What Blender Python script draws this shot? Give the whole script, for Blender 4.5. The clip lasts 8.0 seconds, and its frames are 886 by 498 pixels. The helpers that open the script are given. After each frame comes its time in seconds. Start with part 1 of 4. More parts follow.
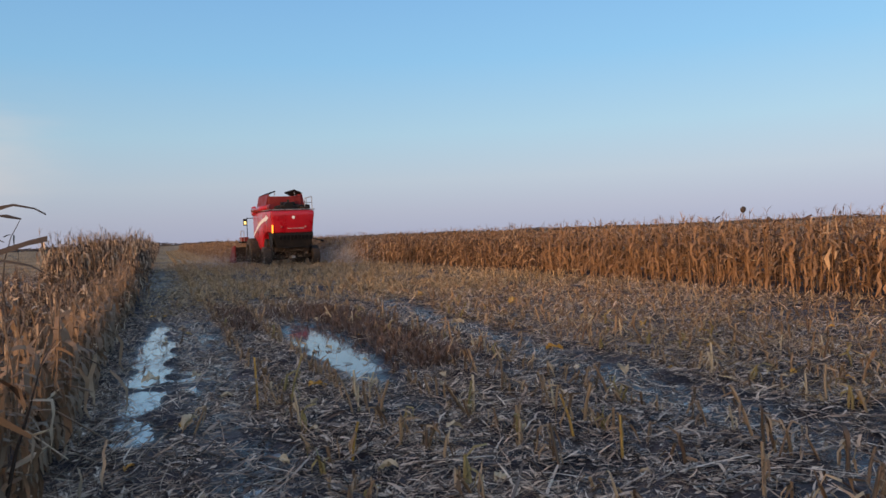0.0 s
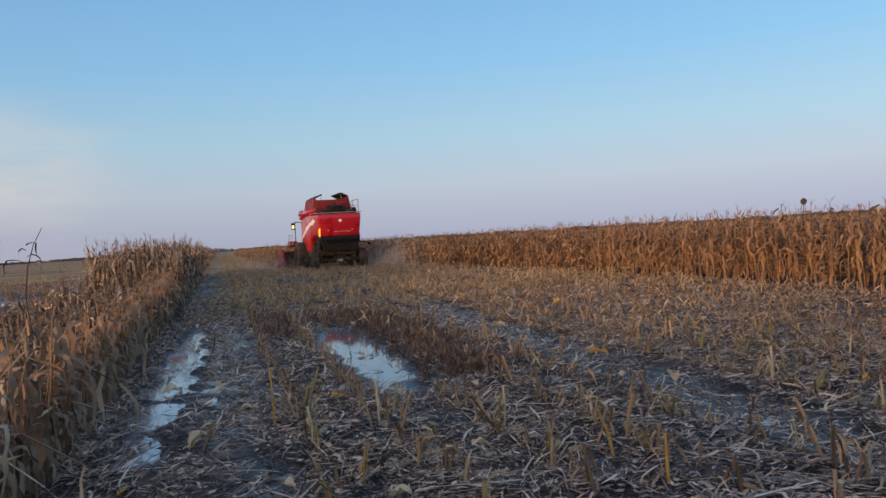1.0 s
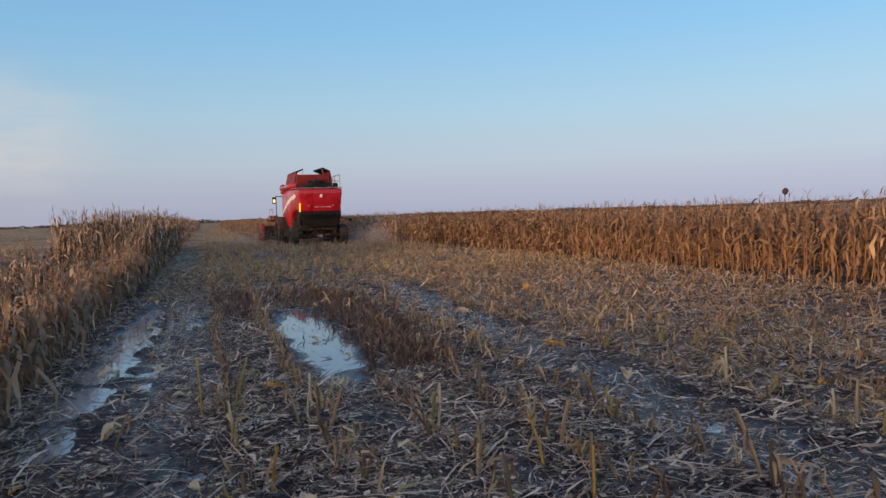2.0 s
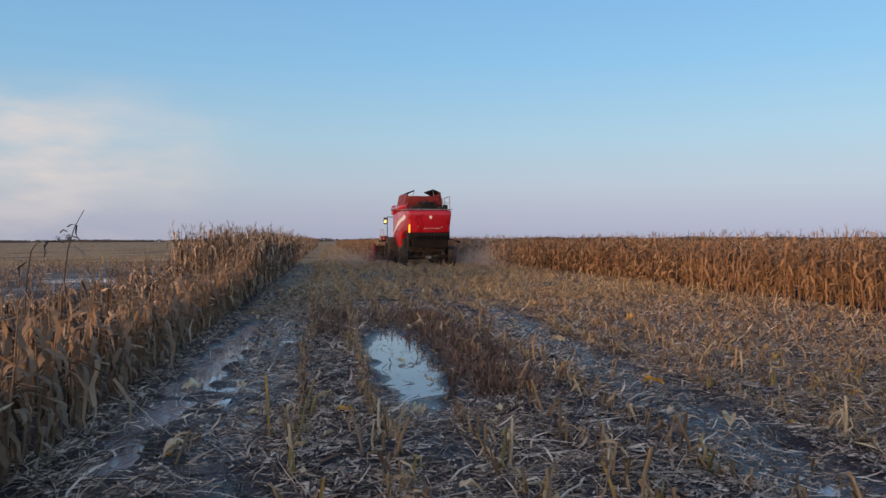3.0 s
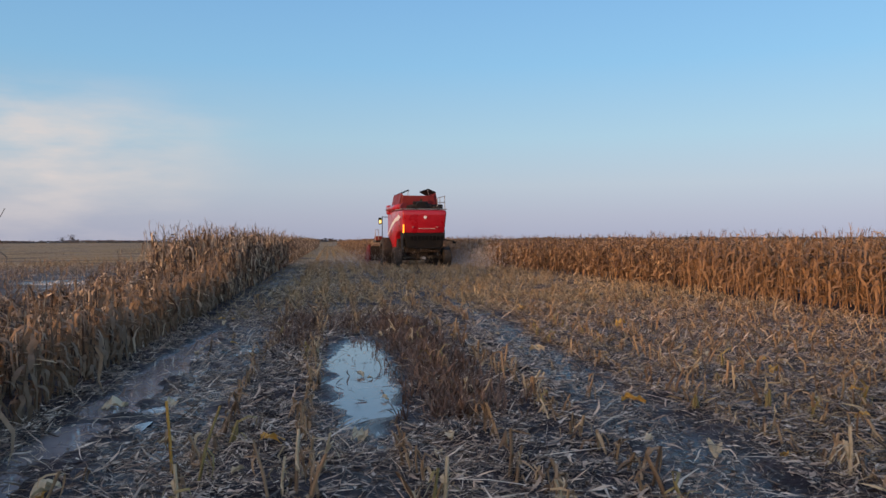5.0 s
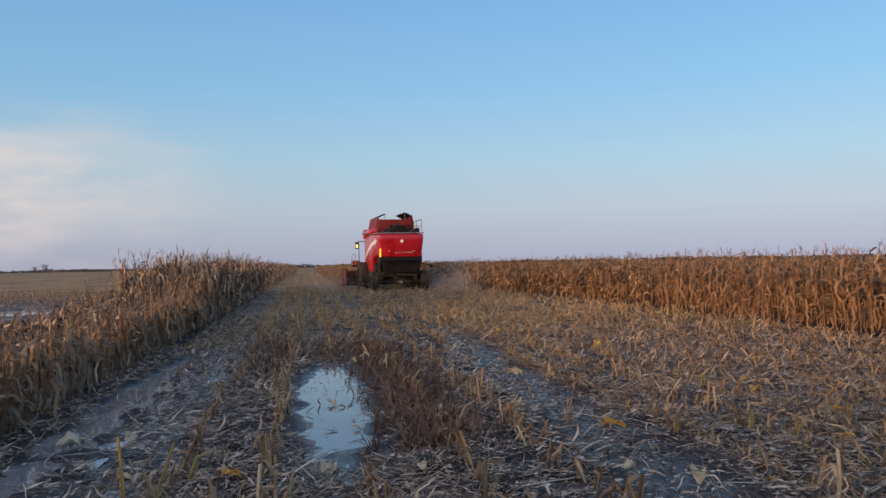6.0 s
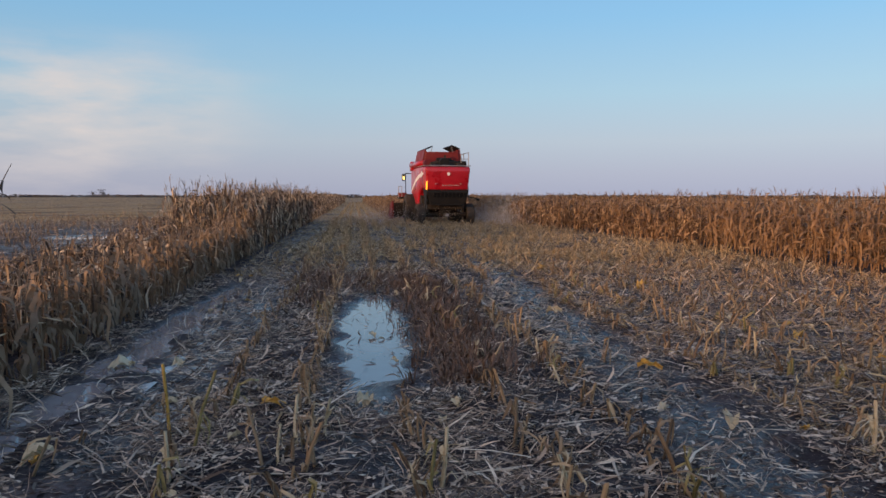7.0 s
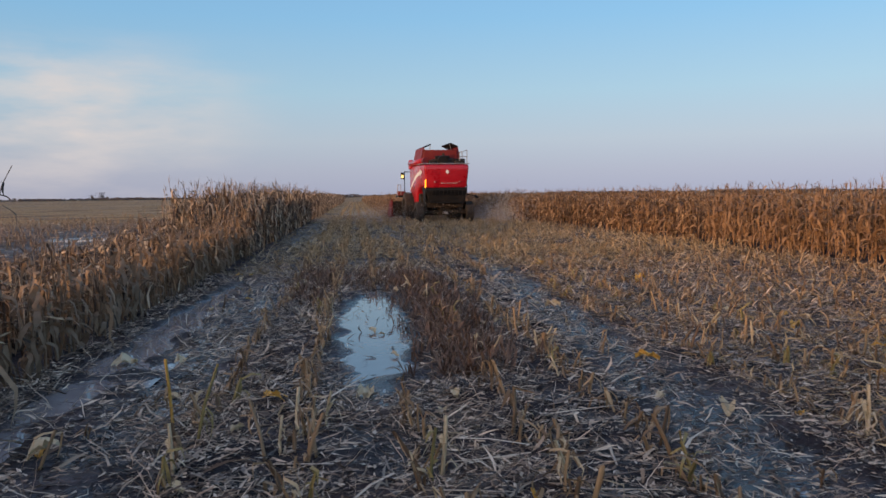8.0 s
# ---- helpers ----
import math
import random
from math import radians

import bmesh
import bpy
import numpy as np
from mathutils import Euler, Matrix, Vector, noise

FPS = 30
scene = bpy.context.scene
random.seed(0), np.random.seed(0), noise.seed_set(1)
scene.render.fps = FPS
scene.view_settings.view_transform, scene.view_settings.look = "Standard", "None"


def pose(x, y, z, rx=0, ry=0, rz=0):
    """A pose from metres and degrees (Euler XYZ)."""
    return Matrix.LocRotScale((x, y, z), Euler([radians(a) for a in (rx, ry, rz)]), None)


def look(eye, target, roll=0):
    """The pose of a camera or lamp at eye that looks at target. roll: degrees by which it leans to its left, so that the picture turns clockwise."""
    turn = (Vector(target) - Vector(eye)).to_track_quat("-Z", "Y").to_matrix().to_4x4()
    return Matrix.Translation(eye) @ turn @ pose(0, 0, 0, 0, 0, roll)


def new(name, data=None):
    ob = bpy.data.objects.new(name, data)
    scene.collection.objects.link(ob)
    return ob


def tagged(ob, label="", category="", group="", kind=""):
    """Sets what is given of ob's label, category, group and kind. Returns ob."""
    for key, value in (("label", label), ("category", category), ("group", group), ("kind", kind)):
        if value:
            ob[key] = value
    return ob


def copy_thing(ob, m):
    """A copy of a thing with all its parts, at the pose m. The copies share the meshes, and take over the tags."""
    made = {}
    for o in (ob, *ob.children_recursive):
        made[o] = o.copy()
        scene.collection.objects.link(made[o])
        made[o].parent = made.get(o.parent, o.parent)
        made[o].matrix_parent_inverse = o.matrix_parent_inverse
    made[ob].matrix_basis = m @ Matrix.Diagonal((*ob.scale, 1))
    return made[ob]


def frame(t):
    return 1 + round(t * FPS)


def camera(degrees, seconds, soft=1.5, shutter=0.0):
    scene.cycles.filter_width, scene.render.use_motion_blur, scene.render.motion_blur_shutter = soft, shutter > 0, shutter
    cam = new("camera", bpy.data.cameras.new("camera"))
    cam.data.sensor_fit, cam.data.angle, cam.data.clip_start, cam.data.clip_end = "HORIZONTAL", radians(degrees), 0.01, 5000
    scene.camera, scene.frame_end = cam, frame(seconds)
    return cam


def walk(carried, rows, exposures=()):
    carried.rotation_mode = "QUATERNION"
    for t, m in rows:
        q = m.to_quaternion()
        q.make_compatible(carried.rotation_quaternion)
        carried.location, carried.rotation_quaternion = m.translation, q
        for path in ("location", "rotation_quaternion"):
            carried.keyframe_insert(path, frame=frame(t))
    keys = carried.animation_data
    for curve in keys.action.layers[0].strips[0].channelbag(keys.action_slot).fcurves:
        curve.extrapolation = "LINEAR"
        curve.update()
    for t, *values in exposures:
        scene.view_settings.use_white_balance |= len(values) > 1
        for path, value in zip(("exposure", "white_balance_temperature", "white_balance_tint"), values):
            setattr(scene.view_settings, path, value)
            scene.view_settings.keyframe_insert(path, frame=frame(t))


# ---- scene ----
cam = camera(59.9, 8.0, soft=1.5, shutter=0.15)
PATH = [
    (0, (0.002, -0.23, 1.52), (0.688, 1.648, 1.481), -2.3),
    (0.5, (0.145, 0.046, 1.526), (0.852, 1.916, 1.503), -4.0),
    (1, (0.395, 0.232, 1.485), (0.954, 2.152, 1.455), -3.5),
    (1.2, (0.573, 0.325, 1.506), (1.128, 2.246, 1.481), -2.6),
    (2.3, (0.892, 0.528, 1.55), (1.48, 2.437, 1.445), -1.8),
    (2.5, (0.939, 0.614, 1.543), (1.41, 2.556, 1.461), -0.9),
    (3, (1.203, 0.762, 1.522), (1.506, 2.739, 1.499), -0.2),
    (3.5, (1.384, 0.976, 1.527), (1.682, 2.953, 1.563), -0.2),
    (4, (1.571, 1.197, 1.585), (1.936, 3.162, 1.659), -0.2),
    (4.2, (1.623, 1.281, 1.579), (1.957, 3.253, 1.585), 0.3),
    (5.3, (1.844, 1.677, 1.523), (2.136, 3.656, 1.5), -0.3),
    (5.5, (1.854, 1.731, 1.531), (2.159, 3.707, 1.529), -0.4),
    (6, (1.907, 1.802, 1.51), (2.257, 3.771, 1.549), -1.1),
    (6.5, (1.94, 1.808, 1.561), (2.206, 3.79, 1.559), 0.5),
    (7, (1.976, 1.803, 1.554), (2.203, 3.785, 1.419), 0.1),
    (7.5, (1.978, 1.756, 1.519), (2.169, 3.745, 1.437), -0.8),
    (8, (1.986, 1.733, 1.52), (2.213, 3.716, 1.381), -0.7),
]
walk(cam, [(t, look(eye, target, roll)) for t, eye, target, roll in PATH])

# ---- world, sun ----
SUN_EL, SUN_FROM = 5.3, Vector((-0.80, -0.60, 0.0)).normalized()
world = bpy.data.worlds.new("sky")
scene.world = world
world.use_nodes = True
wn, wl = world.node_tree.nodes, world.node_tree.links
wn.clear()
sky = wn.new("ShaderNodeTexSky")
sky.sky_type, sky.sun_disc = "NISHITA", False
sky.sun_elevation, sky.sun_rotation = radians(SUN_EL), math.atan2(SUN_FROM.x, SUN_FROM.y)
sky.dust_density, sky.ozone_density = 2.0, 2.0
coord = wn.new("ShaderNodeTexCoord")
sep = wn.new("ShaderNodeSeparateXYZ")
wl.new(coord.outputs["Generated"], sep.inputs[0])
ramp = wn.new("ShaderNodeValToRGB")
wl.new(sep.outputs["Z"], ramp.inputs[0])
SKY = [(0.0, (0.40, 0.42, 0.55)), (0.03, (0.44, 0.47, 0.585)), (0.07, (0.475, 0.55, 0.645)), (0.13, (0.40, 0.59, 0.73)), (0.22, (0.27, 0.53, 0.79)), (0.34, (0.20, 0.43, 0.75)), (0.55, (0.22, 0.35, 0.58)), (1.0, (0.21, 0.29, 0.46))]
while len(ramp.color_ramp.elements) < len(SKY):
    ramp.color_ramp.elements.new(0.5)
for e, (p, c) in zip(ramp.color_ramp.elements, SKY):
    e.position, e.color = p, (*c, 1)
# thin warm cloud low over the left horizon
squash = wn.new("ShaderNodeMapping")
squash.inputs["Scale"].default_value = (2.2, 2.2, 9.0)
wl.new(coord.outputs["Generated"], squash.inputs[0])
puffs = wn.new("ShaderNodeTexNoise")
puffs.inputs["Scale"].default_value, puffs.inputs["Detail"].default_value, puffs.inputs["Roughness"].default_value = 2.4, 7, 0.55
wl.new(squash.outputs[0], puffs.inputs["Vector"])
thin = wn.new("ShaderNodeMapRange")
thin.inputs[1].default_value, thin.inputs[2].default_value, thin.inputs[3].default_value, thin.inputs[4].default_value = 0.38, 0.62, 0.12, 1.0
wl.new(puffs.outputs[0], thin.inputs[0])
side = wn.new("ShaderNodeMapRange")
side.inputs[1].default_value, side.inputs[2].default_value, side.inputs[3].default_value, side.inputs[4].default_value = -0.04, -0.34, 0.0, 1.0
side.interpolation_type = "SMOOTHSTEP"
wl.new(sep.outputs["X"], side.inputs[0])
band = wn.new("ShaderNodeValToRGB")
wl.new(sep.outputs["Z"], band.inputs[0])
for p, v in ((0.04, 0.6), (0.09, 1.0), (0.145, 0.75), (0.20, 0.0)):
    e = band.color_ramp.elements.new(p)
    e.color = (v, v, v, 1)
band.color_ramp.elements[0].color = (0.35, 0.35, 0.35, 1)
band.color_ramp.elements[-1].color = (0, 0, 0, 1)


def mult(a, b):
    n = wn.new("ShaderNodeMath")
    n.operation = "MULTIPLY"
    wl.new(a, n.inputs[0])
    if isinstance(b, float):
        n.inputs[1].default_value = b
    else:
        wl.new(b, n.inputs[1])
    return n.outputs[0]


def wmix(f, a, b):
    n = wn.new("ShaderNodeMix")
    n.data_type = "RGBA"
    for sock, v in ((n.inputs[0], f), (n.inputs[6], a), (n.inputs[7], b)):
        if isinstance(v, (float, tuple)):
            sock.default_value = v
        else:
            wl.new(v, sock)
    return n.outputs[2]


dim = wn.new("ShaderNodeVectorMath")
dim.operation = "SCALE"
dim.inputs["Scale"].default_value = 0.11
wl.new(sky.outputs[0], dim.inputs[0])
brighter = wn.new("ShaderNodeMapRange")
brighter.inputs[1].default_value, brighter.inputs[2].default_value, brighter.inputs[3].default_value, brighter.inputs[4].default_value = -0.4, 0.8, 0.98, 1.22
wl.new(sep.outputs["X"], brighter.inputs[0])
lit = wn.new("ShaderNodeVectorMath")
lit.operation = "SCALE"
wl.new(ramp.outputs[0], lit.inputs[0])
wl.new(brighter.outputs[0], lit.inputs["Scale"])
clear = wmix(0.90, dim.outputs[0], lit.outputs[0])
cloudy = wmix(mult(mult(mult(thin.outputs[0], side.outputs[0]), band.outputs[0]), 0.95), clear, (0.74, 0.66, 0.63, 1))
# the afterglow round the low sun
aim = wn.new("ShaderNodeVectorMath")
aim.operation = "DOT_PRODUCT"
aim.inputs[1].default_value = SUN_FROM
wl.new(coord.outputs["Generated"], aim.inputs[0])
glow = wn.new("ShaderNodeMapRange")
glow.interpolation_type = "SMOOTHSTEP"
glow.inputs[1].default_value, glow.inputs[2].default_value, glow.inputs[3].default_value, glow.inputs[4].default_value = 0.15, 1.0, 0.0, 1.0
wl.new(aim.outputs["Value"], glow.inputs[0])
cloudy = wmix(glow.outputs[0], cloudy, (1.24, 1.0, 0.95, 1))
back = wn.new("ShaderNodeBackground")
back.inputs["Strength"].default_value = 1.0
wl.new(cloudy, back.inputs[0])
wl.new(back.outputs[0], wn.new("ShaderNodeOutputWorld").inputs[0])

sun = new("sun", bpy.data.lights.new("sun", "SUN"))
sun.data.energy, sun.data.angle, sun.data.color = 3.3, radians(5.0), (1.0, 0.54, 0.25)
toward = SUN_FROM * math.cos(radians(SUN_EL)) + Vector((0, 0, math.sin(radians(SUN_EL))))
sun.matrix_world = look(toward * 50, (0, 0, 0))

# ---- materials ----


def material(name, stops, scale=8.0, rough=(0.6, 0.9), island=0.0, metal=0.0, bump=0.3, bump_scale=None, coat=0.0, translucent=0.0, spread=(0.3, 0.7)):
    """A surface whose colour runs through stops by noise at two scales, and by piece."""
    m = bpy.data.materials.new(name)
    m.use_nodes = True
    n, k = m.node_tree.nodes, m.node_tree.links
    bsdf = n["Principled BSDF"]
    tc = n.new("ShaderNodeTexCoord")
    big, fine = n.new("ShaderNodeTexNoise"), n.new("ShaderNodeTexNoise")
    big.inputs["Scale"].default_value, big.inputs["Detail"].default_value = scale, 4
    fine.inputs["Scale"].default_value, fine.inputs["Detail"].default_value = bump_scale or scale * 7, 5
    for t in (big, fine):
        k.new(tc.outputs["Object"], t.inputs["Vector"])
    mix = n.new("ShaderNodeMix")
    mix.data_type = "FLOAT"
    mix.inputs[0].default_value = 0.35
    k.new(big.outputs[0], mix.inputs[2])
    k.new(fine.outputs[0], mix.inputs[3])
    stretch = n.new("ShaderNodeMapRange")
    stretch.inputs[1].default_value, stretch.inputs[2].default_value = spread
    k.new(mix.outputs[0], stretch.inputs[0])
    value = stretch.outputs[0]
    if island:
        geo = n.new("ShaderNodeNewGeometry")
        by = n.new("ShaderNodeMix")
        by.data_type = "FLOAT"
        by.inputs[0].default_value = island
        k.new(value, by.inputs[2])
        k.new(geo.outputs["Random Per Island"], by.inputs[3])
        value = by.outputs[0]
    cr = n.new("ShaderNodeValToRGB")
    while len(cr.color_ramp.elements) < len(stops):
        cr.color_ramp.elements.new(0.5)
    for i, (e, c) in enumerate(zip(cr.color_ramp.elements, stops)):
        e.position, e.color = i / (len(stops) - 1), (*c, 1)
    k.new(value, cr.inputs[0])
    k.new(cr.outputs[0], bsdf.inputs["Base Color"])
    rr = n.new("ShaderNodeMapRange")
    rr.inputs[1].default_value, rr.inputs[2].default_value, rr.inputs[3].default_value, rr.inputs[4].default_value = 0.35, 0.65, *rough
    k.new(big.outputs[0], rr.inputs[0])
    k.new(rr.outputs[0], bsdf.inputs["Roughness"])
    bsdf.inputs["Metallic"].default_value = metal
    bsdf.inputs["Coat Weight"].default_value = coat
    if bump:
        bp = n.new("ShaderNodeBump")
        bp.inputs["Strength"].default_value, bp.inputs["Distance"].default_value = bump, 0.02
        k.new(fine.outputs[0], bp.inputs["Height"])
        k.new(bp.outputs[0], bsdf.inputs["Normal"])
    if translucent:
        tr, add = n.new("ShaderNodeBsdfTranslucent"), n.new("ShaderNodeMixShader")
        add.inputs[0].default_value = translucent
        k.new(cr.outputs[0], tr.inputs[0])
        k.new(bsdf.outputs[0], add.inputs[1])
        k.new(tr.outputs[0], add.inputs[2])
        k.new(add.outputs[0], n["Material Output"].inputs[0])
    return m


SOIL = material("wet_dark_soil", [(0.010, 0.009, 0.010), (0.042, 0.036, 0.040), (0.125, 0.106, 0.110)], 1.3, (0.6, 0.9), bump=0.9, bump_scale=22)


def finish_soil(m):
    """Low ground is wet and shiny; the outlying fields are covered in straw."""
    n, k = m.node_tree.nodes, m.node_tree.links
    bsdf = n["Principled BSDF"]
    tc, xyz = n.new("ShaderNodeTexCoord"), n.new("ShaderNodeSeparateXYZ")
    k.new(tc.outputs["Object"], xyz.inputs[0])
    wet = n.new("ShaderNodeMapRange")
    wet.inputs[1].default_value, wet.inputs[2].default_value, wet.inputs[3].default_value, wet.inputs[4].default_value = -0.05, 0.05, 0.16, 0.74
    k.new(xyz.outputs["Z"], wet.inputs[0])
    k.new(wet.outputs[0], bsdf.inputs["Roughness"])
    left, far = n.new("ShaderNodeMapRange"), n.new("ShaderNodeMapRange")
    left.inputs[1].default_value, left.inputs[2].default_value = -3.0, -5.0
    far.inputs[1].default_value, far.inputs[2].default_value = 42.0, 70.0
    beyond, beside = n.new("ShaderNodeMapRange"), n.new("ShaderNodeMath")
    beyond.inputs[1].default_value, beyond.inputs[2].default_value, beyond.inputs[3].default_value = 40.0, 58.0, 0.12
    beside.operation = "MULTIPLY"
    k.new(xyz.outputs["X"], left.inputs[0])
    k.new(xyz.outputs["Y"], far.inputs[0])
    k.new(xyz.outputs["Y"], beyond.inputs[0])
    k.new(left.outputs[0], beside.inputs[0])
    k.new(beyond.outputs[0], beside.inputs[1])
    most = n.new("ShaderNodeMath")
    most.operation = "MAXIMUM"
    k.new(beside.outputs[0], most.inputs[0])
    k.new(far.outputs[0], most.inputs[1])
    patch, strand = n.new("ShaderNodeTexNoise"), n.new("ShaderNodeTexNoise")
    patch.inputs["Scale"].default_value, patch.inputs["Detail"].default_value = 0.12, 6
    strand.inputs["Scale"].default_value, strand.inputs["Detail"].default_value = 14, 4
    k.new(tc.outputs["Object"], patch.inputs["Vector"])
    k.new(tc.outputs["Object"], strand.inputs["Vector"])
    cover = n.new("ShaderNodeMapRange")
    cover.inputs[1].default_value, cover.inputs[2].default_value, cover.inputs[3].default_value = 0.34, 0.52, 0.25
    k.new(patch.outputs[0], cover.inputs[0])
    amount = n.new("ShaderNodeMath")
    amount.operation = "MULTIPLY"
    k.new(most.outputs[0], amount.inputs[0])
    k.new(cover.outputs[0], amount.inputs[1])
    straw = n.new("ShaderNodeValToRGB")
    straw.color_ramp.elements[0].position, straw.color_ramp.elements[0].color = 0.35, (0.17, 0.105, 0.05, 1)
    straw.color_ramp.elements[1].position, straw.color_ramp.elements[1].color = 0.68, (0.50, 0.34, 0.165, 1)
    k.new(strand.outputs[0], straw.inputs[0])
    mix = n.new("ShaderNodeMix")
    mix.data_type = "RGBA"
    old = bsdf.inputs["Base Color"].links[0].from_socket
    k.new(amount.outputs[0], mix.inputs[0])
    k.new(old, mix.inputs[6])
    k.new(straw.outputs[0], mix.inputs[7])
    k.new(mix.outputs[2], bsdf.inputs["Base Color"])
    dull = n.new("ShaderNodeMapRange")
    dull.inputs[3].default_value, dull.inputs[4].default_value = 1.0, 0.1
    k.new(most.outputs[0], dull.inputs[0])
    moist = n.new("ShaderNodeMapRange")
    moist.inputs[1].default_value, moist.inputs[2].default_value, moist.inputs[3].default_value, moist.inputs[4].default_value = -0.06, -0.01, 0.45, 0.05
    k.new(xyz.outputs["Z"], moist.inputs[0])
    shine = n.new("ShaderNodeMath")
    shine.operation = "MULTIPLY"
    k.new(moist.outputs[0], shine.inputs[0])
    k.new(dull.outputs[0], shine.inputs[1])
    k.new(shine.outputs[0], bsdf.inputs["Specular IOR Level"])


finish_soil(SOIL)
CORN = material("dry_corn_plants", [(0.03, 0.018, 0.012), (0.15, 0.085, 0.045), (0.39, 0.24, 0.125), (0.64, 0.47, 0.28)], 1.2, (0.55, 0.85), island=0.7, translucent=0.24)
WITHERED = material("weathered_corn_plants", [(0.020, 0.014, 0.012), (0.095, 0.064, 0.044), (0.31, 0.22, 0.14), (0.76, 0.63, 0.45)], 1.5, (0.55, 0.85), island=0.75, translucent=0.16)
STUB = material("dry_stubble", [(0.08, 0.052, 0.036), (0.22, 0.145, 0.085), (0.42, 0.29, 0.165), (0.64, 0.50, 0.30)], 0.6, (0.55, 0.85), island=0.7, translucent=0.12)
LITTER = material("corn_litter", [(0.014, 0.011, 0.011), (0.12, 0.087, 0.068), (0.46, 0.36, 0.27), (0.92, 0.81, 0.65)], 0.8, (0.35, 0.75), island=0.8, translucent=0.08)
FRESH = material("fresh_chopped_straw", [(0.05, 0.036, 0.02), (0.24, 0.175, 0.095), (0.48, 0.375, 0.225), (0.80, 0.68, 0.48)], 0.5, (0.5, 0.85), island=0.7, translucent=0.15)
STRAW_STUB = material("yellow_stubble", [(0.14, 0.095, 0.055), (0.32, 0.225, 0.12), (0.52, 0.385, 0.215), (0.70, 0.55, 0.34)], 0.6, (0.55, 0.85), island=0.7, translucent=0.2)
# tan leaves whose extra gold is low sunlight put into the colour
TRASH = material("sun_gold_tan_leaves", [(0.05, 0.033, 0.018), (0.22, 0.145, 0.07), (0.52, 0.37, 0.18), (0.80, 0.64, 0.37)], 0.7, (0.5, 0.85), island=0.75, translucent=0.2)
HUSK = material("pale_husk", [(0.40, 0.30, 0.17), (0.62, 0.52, 0.34), (0.72, 0.66, 0.50)], 9, (0.5, 0.8), island=0.3, translucent=0.15)
GOLD = material("golden_husk", [(0.42, 0.22, 0.05), (0.66, 0.40, 0.09), (0.75, 0.52, 0.16)], 9, (0.5, 0.8), island=0.3, translucent=0.15)
# woods greyed and lightened, distance haze put into the colour
WOODS = material("far_woods", [(0.05, 0.05, 0.055), (0.085, 0.082, 0.088)], 0.05, (0.9, 1.0), bump=0)
WATER = material("puddle_water", [(0.16, 0.135, 0.14), (0.23, 0.20, 0.205)], 1.0, (0.02, 0.05), bump=0.015, bump_scale=5)
# silty water, its base paled further to stand in for mirrored sky
SLURRY = material("muddy_water", [(0.22, 0.22, 0.245), (0.33, 0.325, 0.345)], 2.0, (0.09, 0.22), bump=0.06, bump_scale=9, coat=0.6)

# ---- mesh tools ----
rng = np.random.default_rng(7)


def quads(name, verts, faces):
    """A mesh from arrays of corners and of four-sided faces."""
    verts, faces = np.asarray(verts, np.float32), np.asarray(faces, np.int32)
    me = bpy.data.meshes.new(name)
    me.vertices.add(len(verts))
    me.vertices.foreach_set("co", verts.ravel())
    me.loops.add(faces.size)
    me.loops.foreach_set("vertex_index", faces.ravel())
    me.polygons.add(len(faces))
    me.polygons.foreach_set("loop_start", np.arange(0, faces.size, 4, dtype=np.int32))
    me.update(calc_edges=True)
    me.validate()
    return me


def thing(name, me, mat, label, category, group="", kind=""):
    me.materials.append(mat)
    return tagged(new(name, me), label, category, group, kind)


def ribbon(points, widths, across):
    """A strip along points, widths wide, laid out along the direction across."""
    p, w, a = np.asarray(points, float), np.asarray(widths, float)[:, None] / 2, np.asarray(across, float)
    v = np.stack([p - a * w, p + a * w], 1).reshape(-1, 3)
    i = np.arange(len(p) - 1)[:, None] * 2
    return v, np.concatenate([i, i + 1, i + 3, i + 2], 1)


def pipe(points, radii, sides=3):
    p = np.asarray(points, float)
    ang = np.arange(sides) / sides * 2 * math.pi
    ring = np.stack([np.cos(ang), np.sin(ang), 0 * ang], 1)
    v = (p[:, None] + ring[None] * np.asarray(radii, float)[:, None, None]).reshape(-1, 3)
    f = []
    for i in range(len(p) - 1):
        for j in range(sides):
            k = (j + 1) % sides
            f.append((i * sides + j, i * sides + k, (i + 1) * sides + k, (i + 1) * sides + j))
    return v, np.array(f)


def joined(pieces):
    vs, fs, n = [], [], 0
    for v, f in pieces:
        vs.append(v)
        fs.append(f + n)
        n += len(v)
    return np.concatenate(vs), np.concatenate(fs)


def scatter(templates, x, y, z, turn, scale, lean=None, tall=None):
    """One array mesh of many turned and scaled templates."""
    vs, fs, n = [], [], 0
    pick = rng.integers(0, len(templates), len(x))
    lean = np.zeros((len(x), 2)) if lean is None else lean
    tall = np.ones(len(x)) if tall is None else tall
    for t, (v, f) in enumerate(templates):
        i = np.flatnonzero(pick == t)
        if not len(i):
            continue
        c, s = np.cos(turn[i])[:, None], np.sin(turn[i])[:, None]
        k = scale[i][:, None]
        vz = v[None, :, 2] * k * tall[i][:, None]
        vx = (c * v[None, :, 0] - s * v[None, :, 1]) * k + lean[i, :1] * vz + x[i][:, None]
        vy = (s * v[None, :, 0] + c * v[None, :, 1]) * k + lean[i, 1:] * vz + y[i][:, None]
        vs.append(np.stack([vx, vy, vz + z[i][:, None]], 2).reshape(-1, 3))
        fs.append((f[None] + (np.arange(len(i)) * len(v))[:, None, None] + n).reshape(-1, 4))
        n += len(i) * len(v)
    return np.concatenate(vs), np.concatenate(fs)


